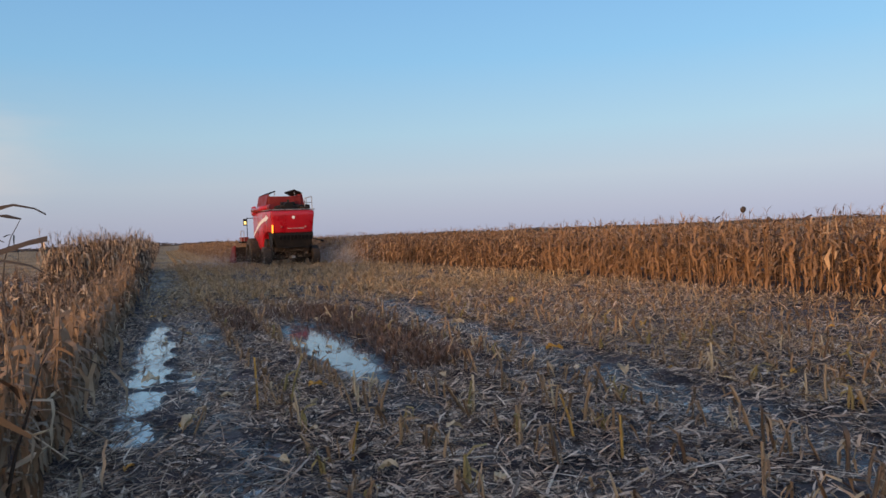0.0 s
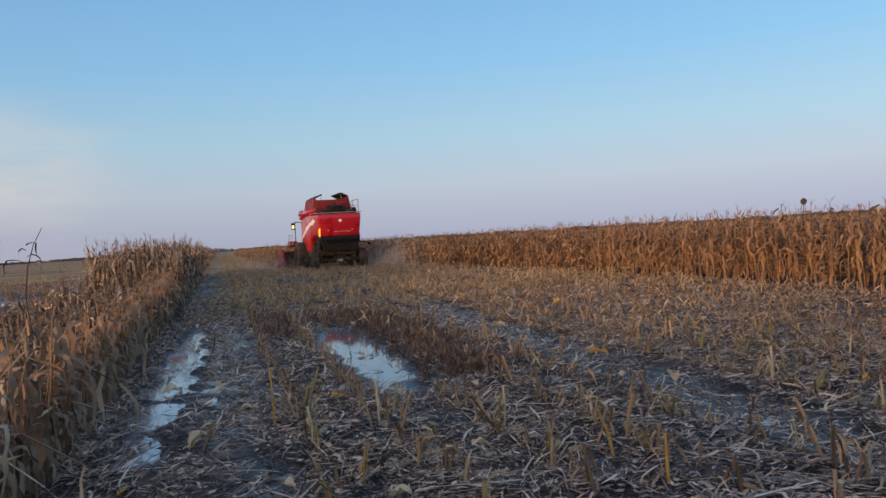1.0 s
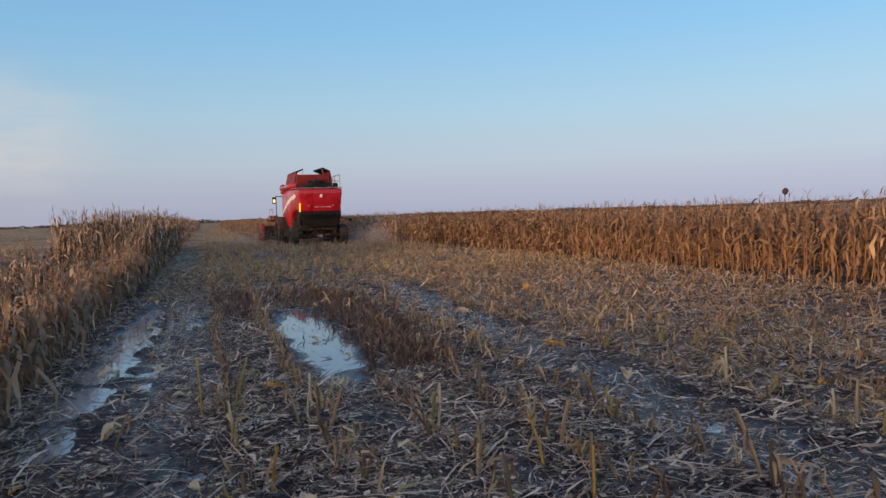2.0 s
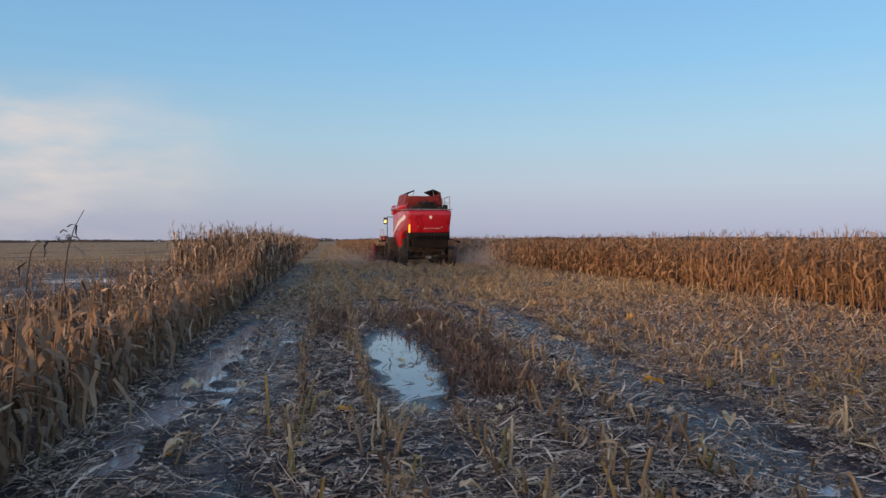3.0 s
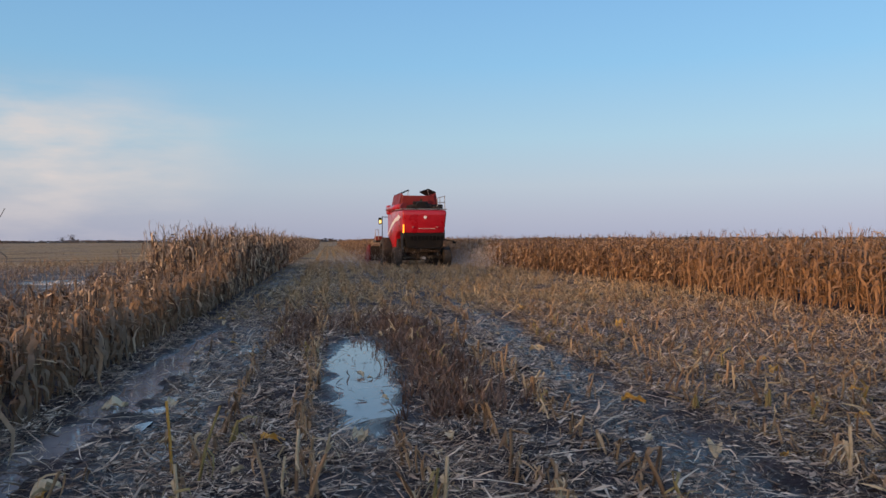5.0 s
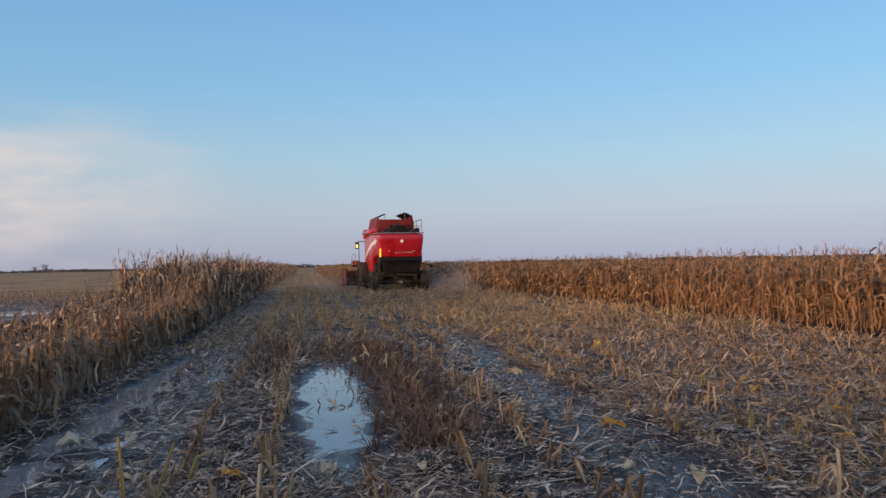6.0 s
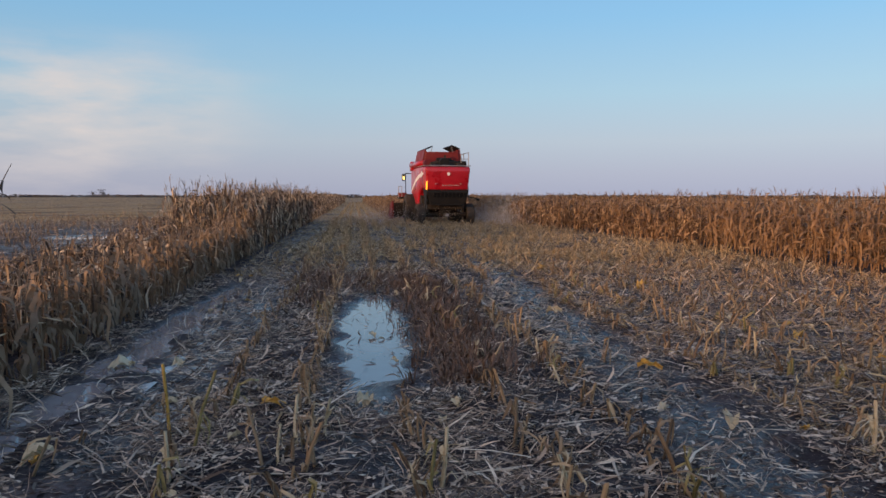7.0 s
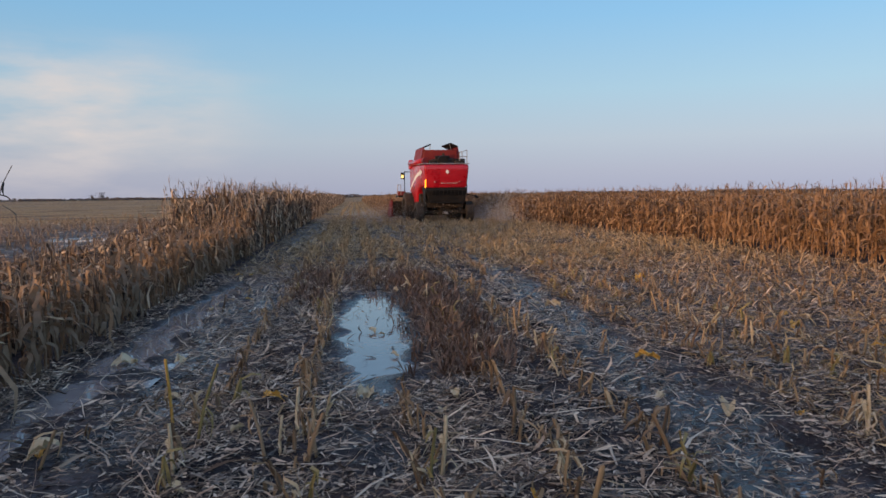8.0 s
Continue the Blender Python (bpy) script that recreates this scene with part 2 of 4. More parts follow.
def lattice(x, y, seed):
    """Smooth value noise, 0 to 1."""
    table = np.random.default_rng(seed).random((256, 256))
    xi, yi = np.floor(x).astype(int), np.floor(y).astype(int)
    u, v = x - xi, y - yi
    u, v = u * u * (3 - 2 * u), v * v * (3 - 2 * v)
    a, b = table[xi % 256, yi % 256], table[(xi + 1) % 256, yi % 256]
    c, d = table[xi % 256, (yi + 1) % 256], table[(xi + 1) % 256, (yi + 1) % 256]
    return (a * (1 - u) + b * u) * (1 - v) + (c * (1 - u) + d * u) * v


def hump(t):
    return np.clip(1 - t * t, 0, 1)


def height(x, y):
    """The ground: clods, two wheel tracks, a ditch at the foot of the corn and two hollows that hold water."""
    x, y = np.asarray(x, float), np.asarray(y, float)
    near = np.clip((60 - np.hypot(x - 3, y)) / 30, 0, 1)
    h = 0.035 * (lattice(x * 0.5, y * 0.5, 1) - 0.5) + near * (0.05 * (lattice(x * 3.1, y * 3.1, 2) - 0.5) + 0.05 * (lattice(x * 9, y * 9, 3) - 0.5))
    wob = 0.12 * (lattice(y * 0.4, y * 0 + 3, 4) - 0.5)
    along = np.clip((y + 4) / 4, 0, 1) * np.clip((30 - y) / 16, 0.25, 1)
    h -= np.clip((21 - y) / 6, 0, 1) * along * 0.05 * hump((x - 0.55 - wob) / 0.42)
    h -= along * 0.06 * hump((x - 4.08 - 0.047 * y - wob) / 0.42)
    h += along * 0.03 * (hump((x - 3.1) / 0.4) + hump((x - 1.3) / 0.3))
    edge = 0.35 * (lattice(x * 2.2, y * 2.2, 5) - 0.5) + 0.25 * (lattice(x * 6, y * 3, 6) - 0.5)
    pool = np.clip(1.2 + edge - np.hypot((x - 2.17 - 0.03 * (y - 10)) / 0.44, (y - 10.9) / 3.4), 0, 1)
    ditch = np.clip(1.2 + edge * 2.0 - np.hypot((x + 0.20 - 0.03 * (y - 10)) / 0.25, (y - 11.5) / 4.8), 0, 1)
    low = np.clip(1.1 + 2.2 * edge - np.hypot((x + 7.7) / 2.2, (y - 32.9) / 1.9), 0, 1)
    return h - 0.11 * np.minimum(1, pool * 1.6) - 0.095 * np.minimum(1, ditch * 1.6) - 0.12 * np.minimum(1, low * 1.5)


def steps(lo, hi, step, grow, far):
    a = list(np.arange(lo, hi, step))
    s, up = step, a[-1]
    while up < far:
        s *= grow
        up += s
        a.append(up)
    s, down = step, a[0]
    while down > -far:
        s *= grow
        down -= s
        a.insert(0, down)
    return np.array(a)


# ---- ground and water ----
gx, gy = steps(-4.0, 13.0, 0.085, 1.18, 2600), steps(2.0, 25.0, 0.085, 1.18, 2600)
X, Y = np.meshgrid(gx, gy)
Z = height(X, Y)
ids = np.arange(X.size).reshape(X.shape)
cells = np.stack([ids[:-1, :-1], ids[:-1, 1:], ids[1:, 1:], ids[1:, :-1]], -1).reshape(-1, 4)
ground = thing("ground", quads("ground", np.stack([X, Y, Z], -1).reshape(-1, 3), cells), SOIL, "dark wet muddy soil of a harvested field", "ground", kind="structure")
ground.data.polygons.foreach_set("use_smooth", np.ones(len(ground.data.polygons), bool))


def water(cx, cy, rx, ry, z, label, mat=WATER, skew=0.0):
    n = 40
    a = np.arange(n) / n * 2 * math.pi
    bm = bmesh.new()
    bm.faces.new([bm.verts.new((cx + rx * math.cos(t) + skew * ry * math.sin(t), cy + ry * math.sin(t), z)) for t in a])
    me = bpy.data.meshes.new("puddle")
    bm.to_mesh(me)
    bm.free()
    return thing("puddle", me, mat, label, "puddle", kind="structure")


water(2.25, 10.9, 0.95, 4.4, -0.055, "shallow rainwater puddle in a wheel rut reflecting sky")
water(-0.16, 11.3, 0.5, 6.2, -0.034, "long narrow muddy puddle at the foot of corn", SLURRY)
water(0.58, 8.8, 0.5, 6.4, -0.056, "film of muddy water lying in the wheel track", SLURRY)
water(4.48, 8.4, 0.36, 5.0, -0.078, "shallow muddy water in the rut between stubble", SLURRY, 0.042)
water(-7.7, 32.9, 3.6, 3.3, -0.06, "broad puddle lying in the far stubble")

# ---- plants ----


def leaf_strip(r, at, heading, length, width, rise, segs=5):
    """A dry leaf: out from the stalk, over and down, twisting."""
    out = np.array([math.cos(heading), math.sin(heading), 0.0])
    across = np.array([-out[1], out[0], 0.0])
    pts, wid, p, slope = [], [], np.array(at, float), rise
    twist = r.uniform(-0.9, 0.9)
    for i in range(segs + 1):
        t = i / segs
        pts.append(p.copy())
        wid.append(width * (0.5 + 1.6 * t) * (1 - t) ** 0.6 * r.uniform(0.6, 1.2) + 0.004)
        p = p + (out * math.cos(slope) + np.array([0, 0, 1.0]) * math.sin(slope) + across * r.uniform(-0.5, 0.5)) * length / segs
        slope = max(-1.55, slope - r.uniform(0.1, 1.5) * 5 / segs)
    a = across * math.cos(twist) + np.array([0, 0, 1.0]) * math.sin(twist)
    return ribbon(pts, wid, a)


def corn_pieces(seed, tall=1.7, leaves=11, segs=5, ear=True, sides=3, hang=False):
    r = random.Random(seed)
    bend = [r.uniform(-0.08, 0.08), r.uniform(-0.08, 0.08)]
    pts = [(bend[0] * (i / 5) ** 2 * tall + r.uniform(-0.01, 0.01), bend[1] * (i / 5) ** 2 * tall + r.uniform(-0.01, 0.01), tall * 0.94 * i / 5) for i in range(6)]
    got = {"stalk": pipe(pts, [0.016, 0.015, 0.013, 0.011, 0.008, 0.005], sides), "leaf": [], "tassel": []}
    plane = r.uniform(0, math.pi)
    for i in range(leaves):
        h = tall * (0.12 + 0.78 * (i + r.uniform(0, 0.6)) / leaves)
        j = min(4, int(h / tall / 0.94 * 5))
        base = (pts[j][0], pts[j][1], h)
        got["leaf"].append(leaf_strip(r, base, plane + math.pi * (i % 2) + r.uniform(-0.6, 0.6), r.uniform(0.3, 0.55) if hang else r.uniform(0.35, 0.65), r.uniform(0.045, 0.08), r.uniform(-1.1, 0.7) if hang else r.uniform(0.3, 1.2), segs))
    top = pts[-1]
    for i in range(4):
        a = r.uniform(0, 6.28)
        s = r.uniform(0.03, 0.10)
        got["tassel"].append(ribbon([top, (top[0] + s * 0.6 * math.cos(a), top[1] + s * 0.6 * math.sin(a), top[2] + 0.09), (top[0] + s * 1.6 * math.cos(a), top[1] + s * 1.6 * math.sin(a), top[2] + r.uniform(0.1, 0.2))], [0.008, 0.01, 0.004], (-math.sin(a), math.cos(a), 0)))
    if ear:
        a, h = plane + r.uniform(-0.5, 0.5), tall * r.uniform(0.42, 0.55)
        c, s, d = math.cos(a), math.sin(a), r.uniform(-0.5, 0.9)
        line = [(c * q * 0.07, s * q * 0.07, h + q * 0.07 * d) for q in (0.2, 1.0, 2.2, 3.2)]
        got["ear"] = pipe(line, [0.012, 0.032, 0.028, 0.006], 4)
    return got


def plant(seed, **kw):
    g = corn_pieces(seed, **kw)
    return joined([g["stalk"], *g["leaf"], *g["tassel"]] + ([g["ear"]] if "ear" in g else []))


FULL = [plant(i) for i in range(14)]
LIMP = [plant(30 + i, hang=True, leaves=14) for i in range(14)]
LIGHT = [plant(50 + i, leaves=6, segs=3, ear=False) for i in range(8)]


def strip_height(y, x=-0.85):
    """Stunted corn by the wet hollow, full height further on; unseen rows under y 4.5 raised for shade."""
    front = np.interp(y, [2.0, 4.5, 14, 18, 21.5, 24.0, 120, 400], [0.86, 0.64, 0.62, 0.66, 0.84, 1.10, 1.08, 1.0])
    inner = np.interp(y, [2.0, 4.5, 14, 19, 22.4, 23.6, 120, 400], [0.86, 0.42, 0.40, 0.40, 0.50, 1.10, 1.08, 1.0])
    return np.where(np.asarray(x) > -1.2, front, inner)


def rows_of(xs, y0, y1, gap, skip=0.06):
    px, py = [], []
    for x in xs:
        y = np.arange(y0, y1, gap)
        y = y + rng.uniform(-0.4, 0.4, len(y)) * gap
        keep = rng.random(len(y)) > skip
        y = y[keep]
        px.append(x + rng.normal(0, 0.045, len(y)))
        py.append(y)
    return np.concatenate(px), np.concatenate(py)


def corn_field(name, x, y, templates, tall, label, spread=0.05, mat=CORN):
    n = len(x)
    v, f = scatter(templates, x, y, height(x, y) - 0.02, rng.uniform(0, 6.28, n), rng.uniform(0.92, 1.08, n), rng.normal(0, spread, (n, 2)), tall * rng.uniform(0.85, 1.1, n))
    return thing(name, quads(name, v, f), mat, label, "corn", kind="stuff")


def right_edge(y):
    """Where the uncut corn begins."""
    return np.interp(y, [0, 34, 52, 400], [12.5, 12.5, 9.7, 9.7])


STRIP = [-0.85, -1.55, -2.25, -2.95, -3.65]
x, y = rows_of(STRIP[:1], 21.0, 52, 0.18)
# rows below y 4 stay out of view, added to shade the near ground
x2, y2 = rows_of(STRIP[1:], -6.0, 52, 0.145)
x3, y3 = rows_of(STRIP[:1], -9.0, 4.0, 0.18)
x, y = np.concatenate([x, x2, x3]), np.concatenate([y, y2, y3])
keep = (x > -3.3) | (y < 23)
x, y = x[keep], y[keep]
corn_field("corn_strip", x, y, LIMP, strip_height(y, x), "narrow strip of dry standing corn beside wheel tracks", 0.09, WITHERED)
x, y = rows_of(STRIP[:4], 52, 220, 0.4)
corn_field("corn_strip_far", x, y, LIGHT, strip_height(y), "far end of the dry corn strip", 0.05, WITHERED)
x, y = rows_of([12.5 + 0.7 * k for k in range(-4, 5)], 5.0, 76, 0.19)
keep = x > right_edge(y) - 0.1
keep &= ~((x < 12.8) & (y > 12) & (y < 24))
corn_field("corn_field", x[keep], y[keep], FULL, np.full(keep.sum(), 0.93), "dense dry golden brown corn standing uncut")
x, y = rows_of([16.0 + 0.7 * k for k in range(10)], 5.0, 90, 0.4)
corn_field("corn_field_inner", x, y, LIGHT, np.full(len(x), 0.93), "inner rows of the dry uncut corn")
x, y = rows_of([4.3 + 0.7 * k for k in range(12)], 53.2, 66, 0.34)
x2, y2 = rows_of([4.3 + 0.7 * k for k in range(12)], 70, 220, 1.5)
x3, y3 = rows_of([12.7 + 0.7 * k for k in range(6)], 76, 220, 0.7)
x, y = np.concatenate([x, x2, x3]), np.concatenate([y, y2, y3])
corn_field("corn_field_ahead", x, y, LIGHT, np.full(len(x), 0.93), "dry corn still uncut ahead of the harvester")


def stub_pieces(seed, tall=0.3, bits=3):
    r = random.Random(seed)
    lean = (r.uniform(-0.3, 0.3), r.uniform(-0.3, 0.3))
    got = {"stalk": pipe([(0, 0, -0.04), (lean[0] * tall * 0.4, lean[1] * tall * 0.4, tall * 0.5), (lean[0] * tall, lean[1] * tall, tall)], [0.013, 0.012, 0.011]), "leaf": []}
    for i in range(bits):
        h = tall * r.uniform(0.1, 1.0)
        hangs = r.random() < 0.6
        got["leaf"].append(leaf_strip(r, (lean[0] * h, lean[1] * h, h), r.uniform(0, 6.28), r.uniform(0.08, 0.24), r.uniform(0.007, 0.022), r.uniform(-1.3, 0.3) if hangs else r.uniform(0.5, 1.4), 3))
    return got


def stub_mesh(seed, **kw):
    g = stub_pieces(seed, **kw)
    return joined([g["stalk"], *g["leaf"]])


STUBS = [stub_mesh(100 + i, tall=random.Random(i).uniform(0.06, 0.27), bits=4 + i % 6) for i in range(18)]


LOW_STUBS = [stub_mesh(140 + i, tall=random.Random(i).uniform(0.10, 0.27), bits=3) for i in range(12)]


def in_track(x, y):
    return ((np.abs(x - 0.5) < 0.4) & (y < 19)) | ((np.abs(x - 4.08 - 0.047 * y) < 0.36) & (y < 22)) | (np.hypot((x - 2.25) / 0.6, (y - 10.9) / 3.6) < 1) | (np.hypot((x + 0.16) / 0.3, (y - 11) / 6) < 1)


def stubble(name, x, y, big, label, mat=STUB, stubs=STUBS):
    n = len(x)
    v, f = scatter(stubs, x, y, height(x, y) - 0.01, rng.uniform(0, 6.28, n), big * rng.uniform(0.7, 1.3, n), rng.normal(0, 0.22, (n, 2)))
    return thing(name, quads(name, v, f), mat, label, "stubble", kind="stuff")


x, y = rows_of([0.24 + 0.7 * k for k in range(18)], -9.0, 20, 0.17, 0.2)
weedy = (np.abs(x - 3.08) < 0.5) & (y > 8) & (y < 16.5) & (rng.random(len(x)) < 0.75)
keep = (~in_track(x, y) | (rng.random(len(x)) < 0.06)) & (x < right_edge(y) - 0.3) & ~weedy
stubble("stubble", x[keep], y[keep], 1.0, "rows of short cut corn stalks with torn leaves")
x, y = rows_of([0.94 + 0.7 * k for k in range(17)], 20, 55, 0.15, 0.15)
x = x + rng.normal(0, 0.09, len(x))
keep = (x < right_edge(y) - 0.3) & (lattice(x * 0.9, y * 0.35, 31) > 0.36)
stubble("stubble_beyond", x[keep], y[keep], 1.15, "yellow rows of cut corn stalks in fresh straw", STRAW_STUB)
x, y = rows_of([0.94 + 0.7 * k for k in range(5)], 55, 200, 0.5, 0.2)
stubble("stubble_far", x, y, 1.2, "far rows of cut corn stalks", STRAW_STUB, LOW_STUBS)
x, y = rows_of([-4.6 - 0.7 * k for k in range(36)], 10, 75, 0.95, 0.4)
far = 90 * np.exp(rng.uniform(0, 2.0, 4000))
swing = rng.uniform(-0.75, 0.12, len(far))
fx, fy = far * np.sin(swing), far * np.cos(swing)
open_field = (fx < -4.4) | ((fx > 0) & (fx < 4.0))
x, y = np.concatenate([x, fx[open_field]]), np.concatenate([y, fy[open_field]])
keep = (np.hypot((x + 7.7) / 2.4, (y - 32.9) / 2.0) > 1)
stubble("stubble_beside", x[keep], y[keep], 1.15, "sparse cut corn stalks in the neighbouring field", STUB, LOW_STUBS)
n = 1000
x, y = rng.uniform(-16, -4.2, n), rng.uniform(24, 50, n)
keep = (np.hypot((x + 7.7) / 2.3, (y - 32.9) / 1.9) > 1) & (lattice(x * 0.5, y * 0.5, 41) > 0.35)
v, f = scatter(LIMP, x[keep], y[keep], height(x[keep], y[keep]) - 0.02, rng.uniform(0, 6.28, keep.sum()), rng.uniform(0.16, 0.36, keep.sum()), rng.normal(0, 0.2, (keep.sum(), 2)))
thing("dead_growth", quads("dead_growth", v, f), WITHERED, "low dark dead growth round the far puddle", "weeds", kind="stuff")


def litter_piece(seed, n=3, ups=(0, 0, 0, 0.2, 0.5, 0.9)):
    r = random.Random(seed)
    p, a, pts = np.array([0, 0, 0.01]), 0.0, []
    up = r.choice(ups)
    for i in range(n + 1):
        pts.append(p.copy())
        a += r.uniform(-0.6, 0.6)
        p = p + np.array([math.cos(a), math.sin(a), r.uniform(-0.3, 0.3) + up]) / n
        p[2] = max(0.0, p[2])
    w = r.choice([0.025, 0.035, 0.05, 0.07, 0.10, 0.15])
    tip = np.array([0.1, r.choice([-1, 1]) * r.uniform(0.6, 1), r.uniform(-0.7, 0.7)])
    wide = [w * r.uniform(0.1, 0.5), w, w * r.uniform(0.6, 1.1), w * r.uniform(0.05, 0.3)]
    return ribbon(pts, wide[:n] + wide[-1:], tip / np.linalg.norm(tip))


BITS = [litter_piece(i) for i in range(24)]
CURLED = [litter_piece(70 + i, 3, (0, 0.1, 0.3, 0.6)) for i in range(24)]
SHORT_BITS = [litter_piece(40 + i, 2) for i in range(16)]


def litter(name, x0, x1, y0, y1, per, lo, hi, label, edge=True, mat=LITTER, bits=BITS):
    n = int((x1 - x0) * (y1 - y0) * per)
    x, y = rng.uniform(x0, x1, n), rng.uniform(y0, y1, n)
    wet = np.hypot((x - 2.2) / 0.48, (y - 10.9) / 3.2) < 1
    edge_wet = np.hypot((x + 0.16) / 0.3, (y - 11) / 5.4) < 1
    clump = lattice(x * 1.3, y * 1.3, 9)
    keep = (~wet | (rng.random(n) < 0.09)) & (~edge_wet | (rng.random(n) < 0.3)) & (rng.random(n) < (0.15 + 1.4 * clump * lattice(x * 4, y * 4, 8) * 1.6) * np.where(in_track(x, y), np.where(x < 1.5, 0.75, 0.4), np.where((x > 3.35) & (x < 4.9), 0.45, 1.0)))
    keep &= (np.hypot((x + 7.7) / 2.2, (y - 32.9) / 1.9) > 1) | (rng.random(n) < 0.3)
    keep &= (y < 18) | (x > 0.2 + 0.8 * (clump - 0.5)) | (rng.random(n) < 0.4)
    keep &= (y < 18) | (rng.random(n) < 0.5 + 1.0 * lattice(x * 0.8, y * 0.3, 17))
    if edge:
        keep &= x < right_edge(y) + 0.4
    x, y = x[keep], y[keep]
    n = len(x)
    v, f = scatter(bits, x, y, np.maximum(height(x, y), np.where(wet[keep], -0.052, -0.043)), rng.uniform(0, 6.28, n), rng.uniform(lo, hi, n))
    return thing(name, quads(name, v, f), mat, label, "crop residue", kind="stuff")


litter("leaf_litter", -0.9, 9.0, 3.0, 11.0, 1250, 0.03, 0.18, "torn corn leaves and husks strewn over mud")
litter("leaf_litter_middle", -0.9, 12.4, 11.0, 19.0, 800, 0.04, 0.18, "torn corn leaves strewn among stubble rows", bits=SHORT_BITS)
litter("leaf_litter_aside", 9.0, 12.4, 5.0, 11.0, 400, 0.04, 0.19, "torn corn leaves at the foot of the corn", bits=SHORT_BITS)
litter("leaf_litter_behind", -0.9, 12.4, -9.0, 3.0, 300, 0.06, 0.22, "torn corn leaves over mud at the row ends", bits=SHORT_BITS)
litter("leaf_litter_matted", -0.8, 1.3, 3.2, 9.0, 230, 0.08, 0.26, "matted pale corn leaves along the track", bits=BITS)
litter("leaf_litter_raised", -0.6, 5.2, 3.2, 14.0, 70, 0.08, 0.20, "curled torn corn leaves standing out of the litter", bits=CURLED)
litter("leaf_litter_sunlit", 5.0, 12.4, 4.5, 24.0, 230, 0.07, 0.22, "deep tan leaf trash between the stubble, tinted sunlit gold", mat=TRASH, bits=CURLED)
litter("leaf_litter_beyond", -0.6, 12.4, 17.0, 33.0, 560, 0.06, 0.22, "torn corn leaves strewn between stubble rows", mat=FRESH, bits=SHORT_BITS)
litter("leaf_litter_distant", -0.6, 12.4, 33.0, 60.0, 130, 0.10, 0.34, "pale chopped leaves behind the harvester", mat=FRESH, bits=SHORT_BITS)
litter("leaf_litter_beside", -40.0, -4.0, 8.0, 60.0, 16, 0.1, 0.45, "thin scatter of leaves in the neighbouring field", False, bits=SHORT_BITS)


# broken stalks lying across the stubble
LYING = []
for seed in range(10):
    r = random.Random(300 + seed)
    LYING.append(joined([pipe([(0, 0, 0.012), (0.5, r.uniform(-0.05, 0.05), 0.02 + r.uniform(0, 0.06)), (1.0, r.uniform(-0.1, 0.1), r.uniform(0.01, 0.12))], [0.022, 0.020, 0.014], 4), leaf_strip(r, (r.uniform(0.3, 0.9), 0, 0.03), r.uniform(0, 6.28), 0.5, 0.05, 0.2, 4)]))
n = 1500
x, y = rng.uniform(-0.7, 10.5, n), 3.4 + 15 * rng.random(n) ** 1.2
keep = np.hypot((x - 2.2) / 0.6, (y - 10.9) / 3.6) > 1
keep &= np.hypot((x + 0.16) / 0.35, (y - 11) / 5.4) > 1
x, y = x[keep], y[keep]
v, f = scatter(LYING, x, y, height(x, y) + 0.012, rng.uniform(0, 6.28, len(x)), rng.uniform(0.2, 0.55, len(x)))
thing("fallen_stalks", quads("fallen_stalks", v, f), LITTER, "broken corn stalks lying criss-cross on the mud", "crop residue", kind="stuff")

# crumbs of chopped leaf trodden into the mud
crumb = [(np.array([(0, 0, 0), (0.6, -w * 0.4, a), (1.0, w * 0.1, b), (0.45, w * 0.6, c)], float), np.array([(0, 1, 2, 3)])) for w, a, b, c in ((0.3, 0.05, 0.14, 0.02), (0.16, 0.12, 0.05, 0.0), (0.42, 0.0, 0.12, 0.1), (0.12, 0.03, 0.2, 0.06))]
n = 130000
x, y = rng.uniform(-0.8, 9.5, n), 3.2 + 13 * rng.random(n) ** 1.2
keep = ((np.hypot((x - 2.2) / 0.48, (y - 10.9) / 3.2) > 1) | (rng.random(n) < np.where(x > 2.45, 0.3, 0.015))) & (rng.random(n) < 0.3 + lattice(x * 2, y * 2, 21)) & ((np.hypot((x + 0.16) / 0.3, (y - 11) / 5.4) > 1) | (rng.random(n) < 0.25)) & (~in_track(x, y) | (rng.random(n) < 0.55))
x, y = x[keep], y[keep]
v, f = scatter(crumb, x, y, np.maximum(height(x, y), -0.048) + 0.004, rng.uniform(0, 6.28, len(x)), rng.uniform(0.02, 0.09, len(x)))
thing("leaf_crumbs", quads("leaf_crumbs", v, f), LITTER, "fine chopped crumbs of corn leaf in mud", "crop residue", kind="stuff")

# ---- things ----


def part(name, bm, mat, parent, label="", smooth=False):
    """Links a bmesh as one mesh object under a thing or a part."""
    me = bpy.data.meshes.new(name)
    bmesh.ops.recalc_face_normals(bm, faces=bm.faces)
    bm.to_mesh(me)
    bm.free()
    if smooth:
        me.polygons.foreach_set("use_smooth", np.ones(len(me.polygons), bool))
    return mesh_part(name, me, mat, parent, label)


def mesh_part(name, me, mat, parent, label=""):
    if not me.materials:
        me.materials.append(mat)
    ob = new(name, me)
    ob.parent = parent
    return tagged(ob, label)


def box(bm, lo, hi, bevel=0.0, turn=None):
    got = bmesh.ops.create_cube(bm, size=1.0)
    c, d = (Vector(lo) + Vector(hi)) / 2, Vector(hi) - Vector(lo)
    for v in got["verts"]:
        v.co = Vector((v.co.x * d.x, v.co.y * d.y, v.co.z * d.z))
        if turn:
            v.co = turn @ v.co
        v.co += c
    if bevel:
        es = list({e for v in got["verts"] for e in v.link_edges})
        bmesh.ops.bevel(bm, geom=es, offset=bevel, segments=2, profile=0.6, affect="EDGES")
    return bm


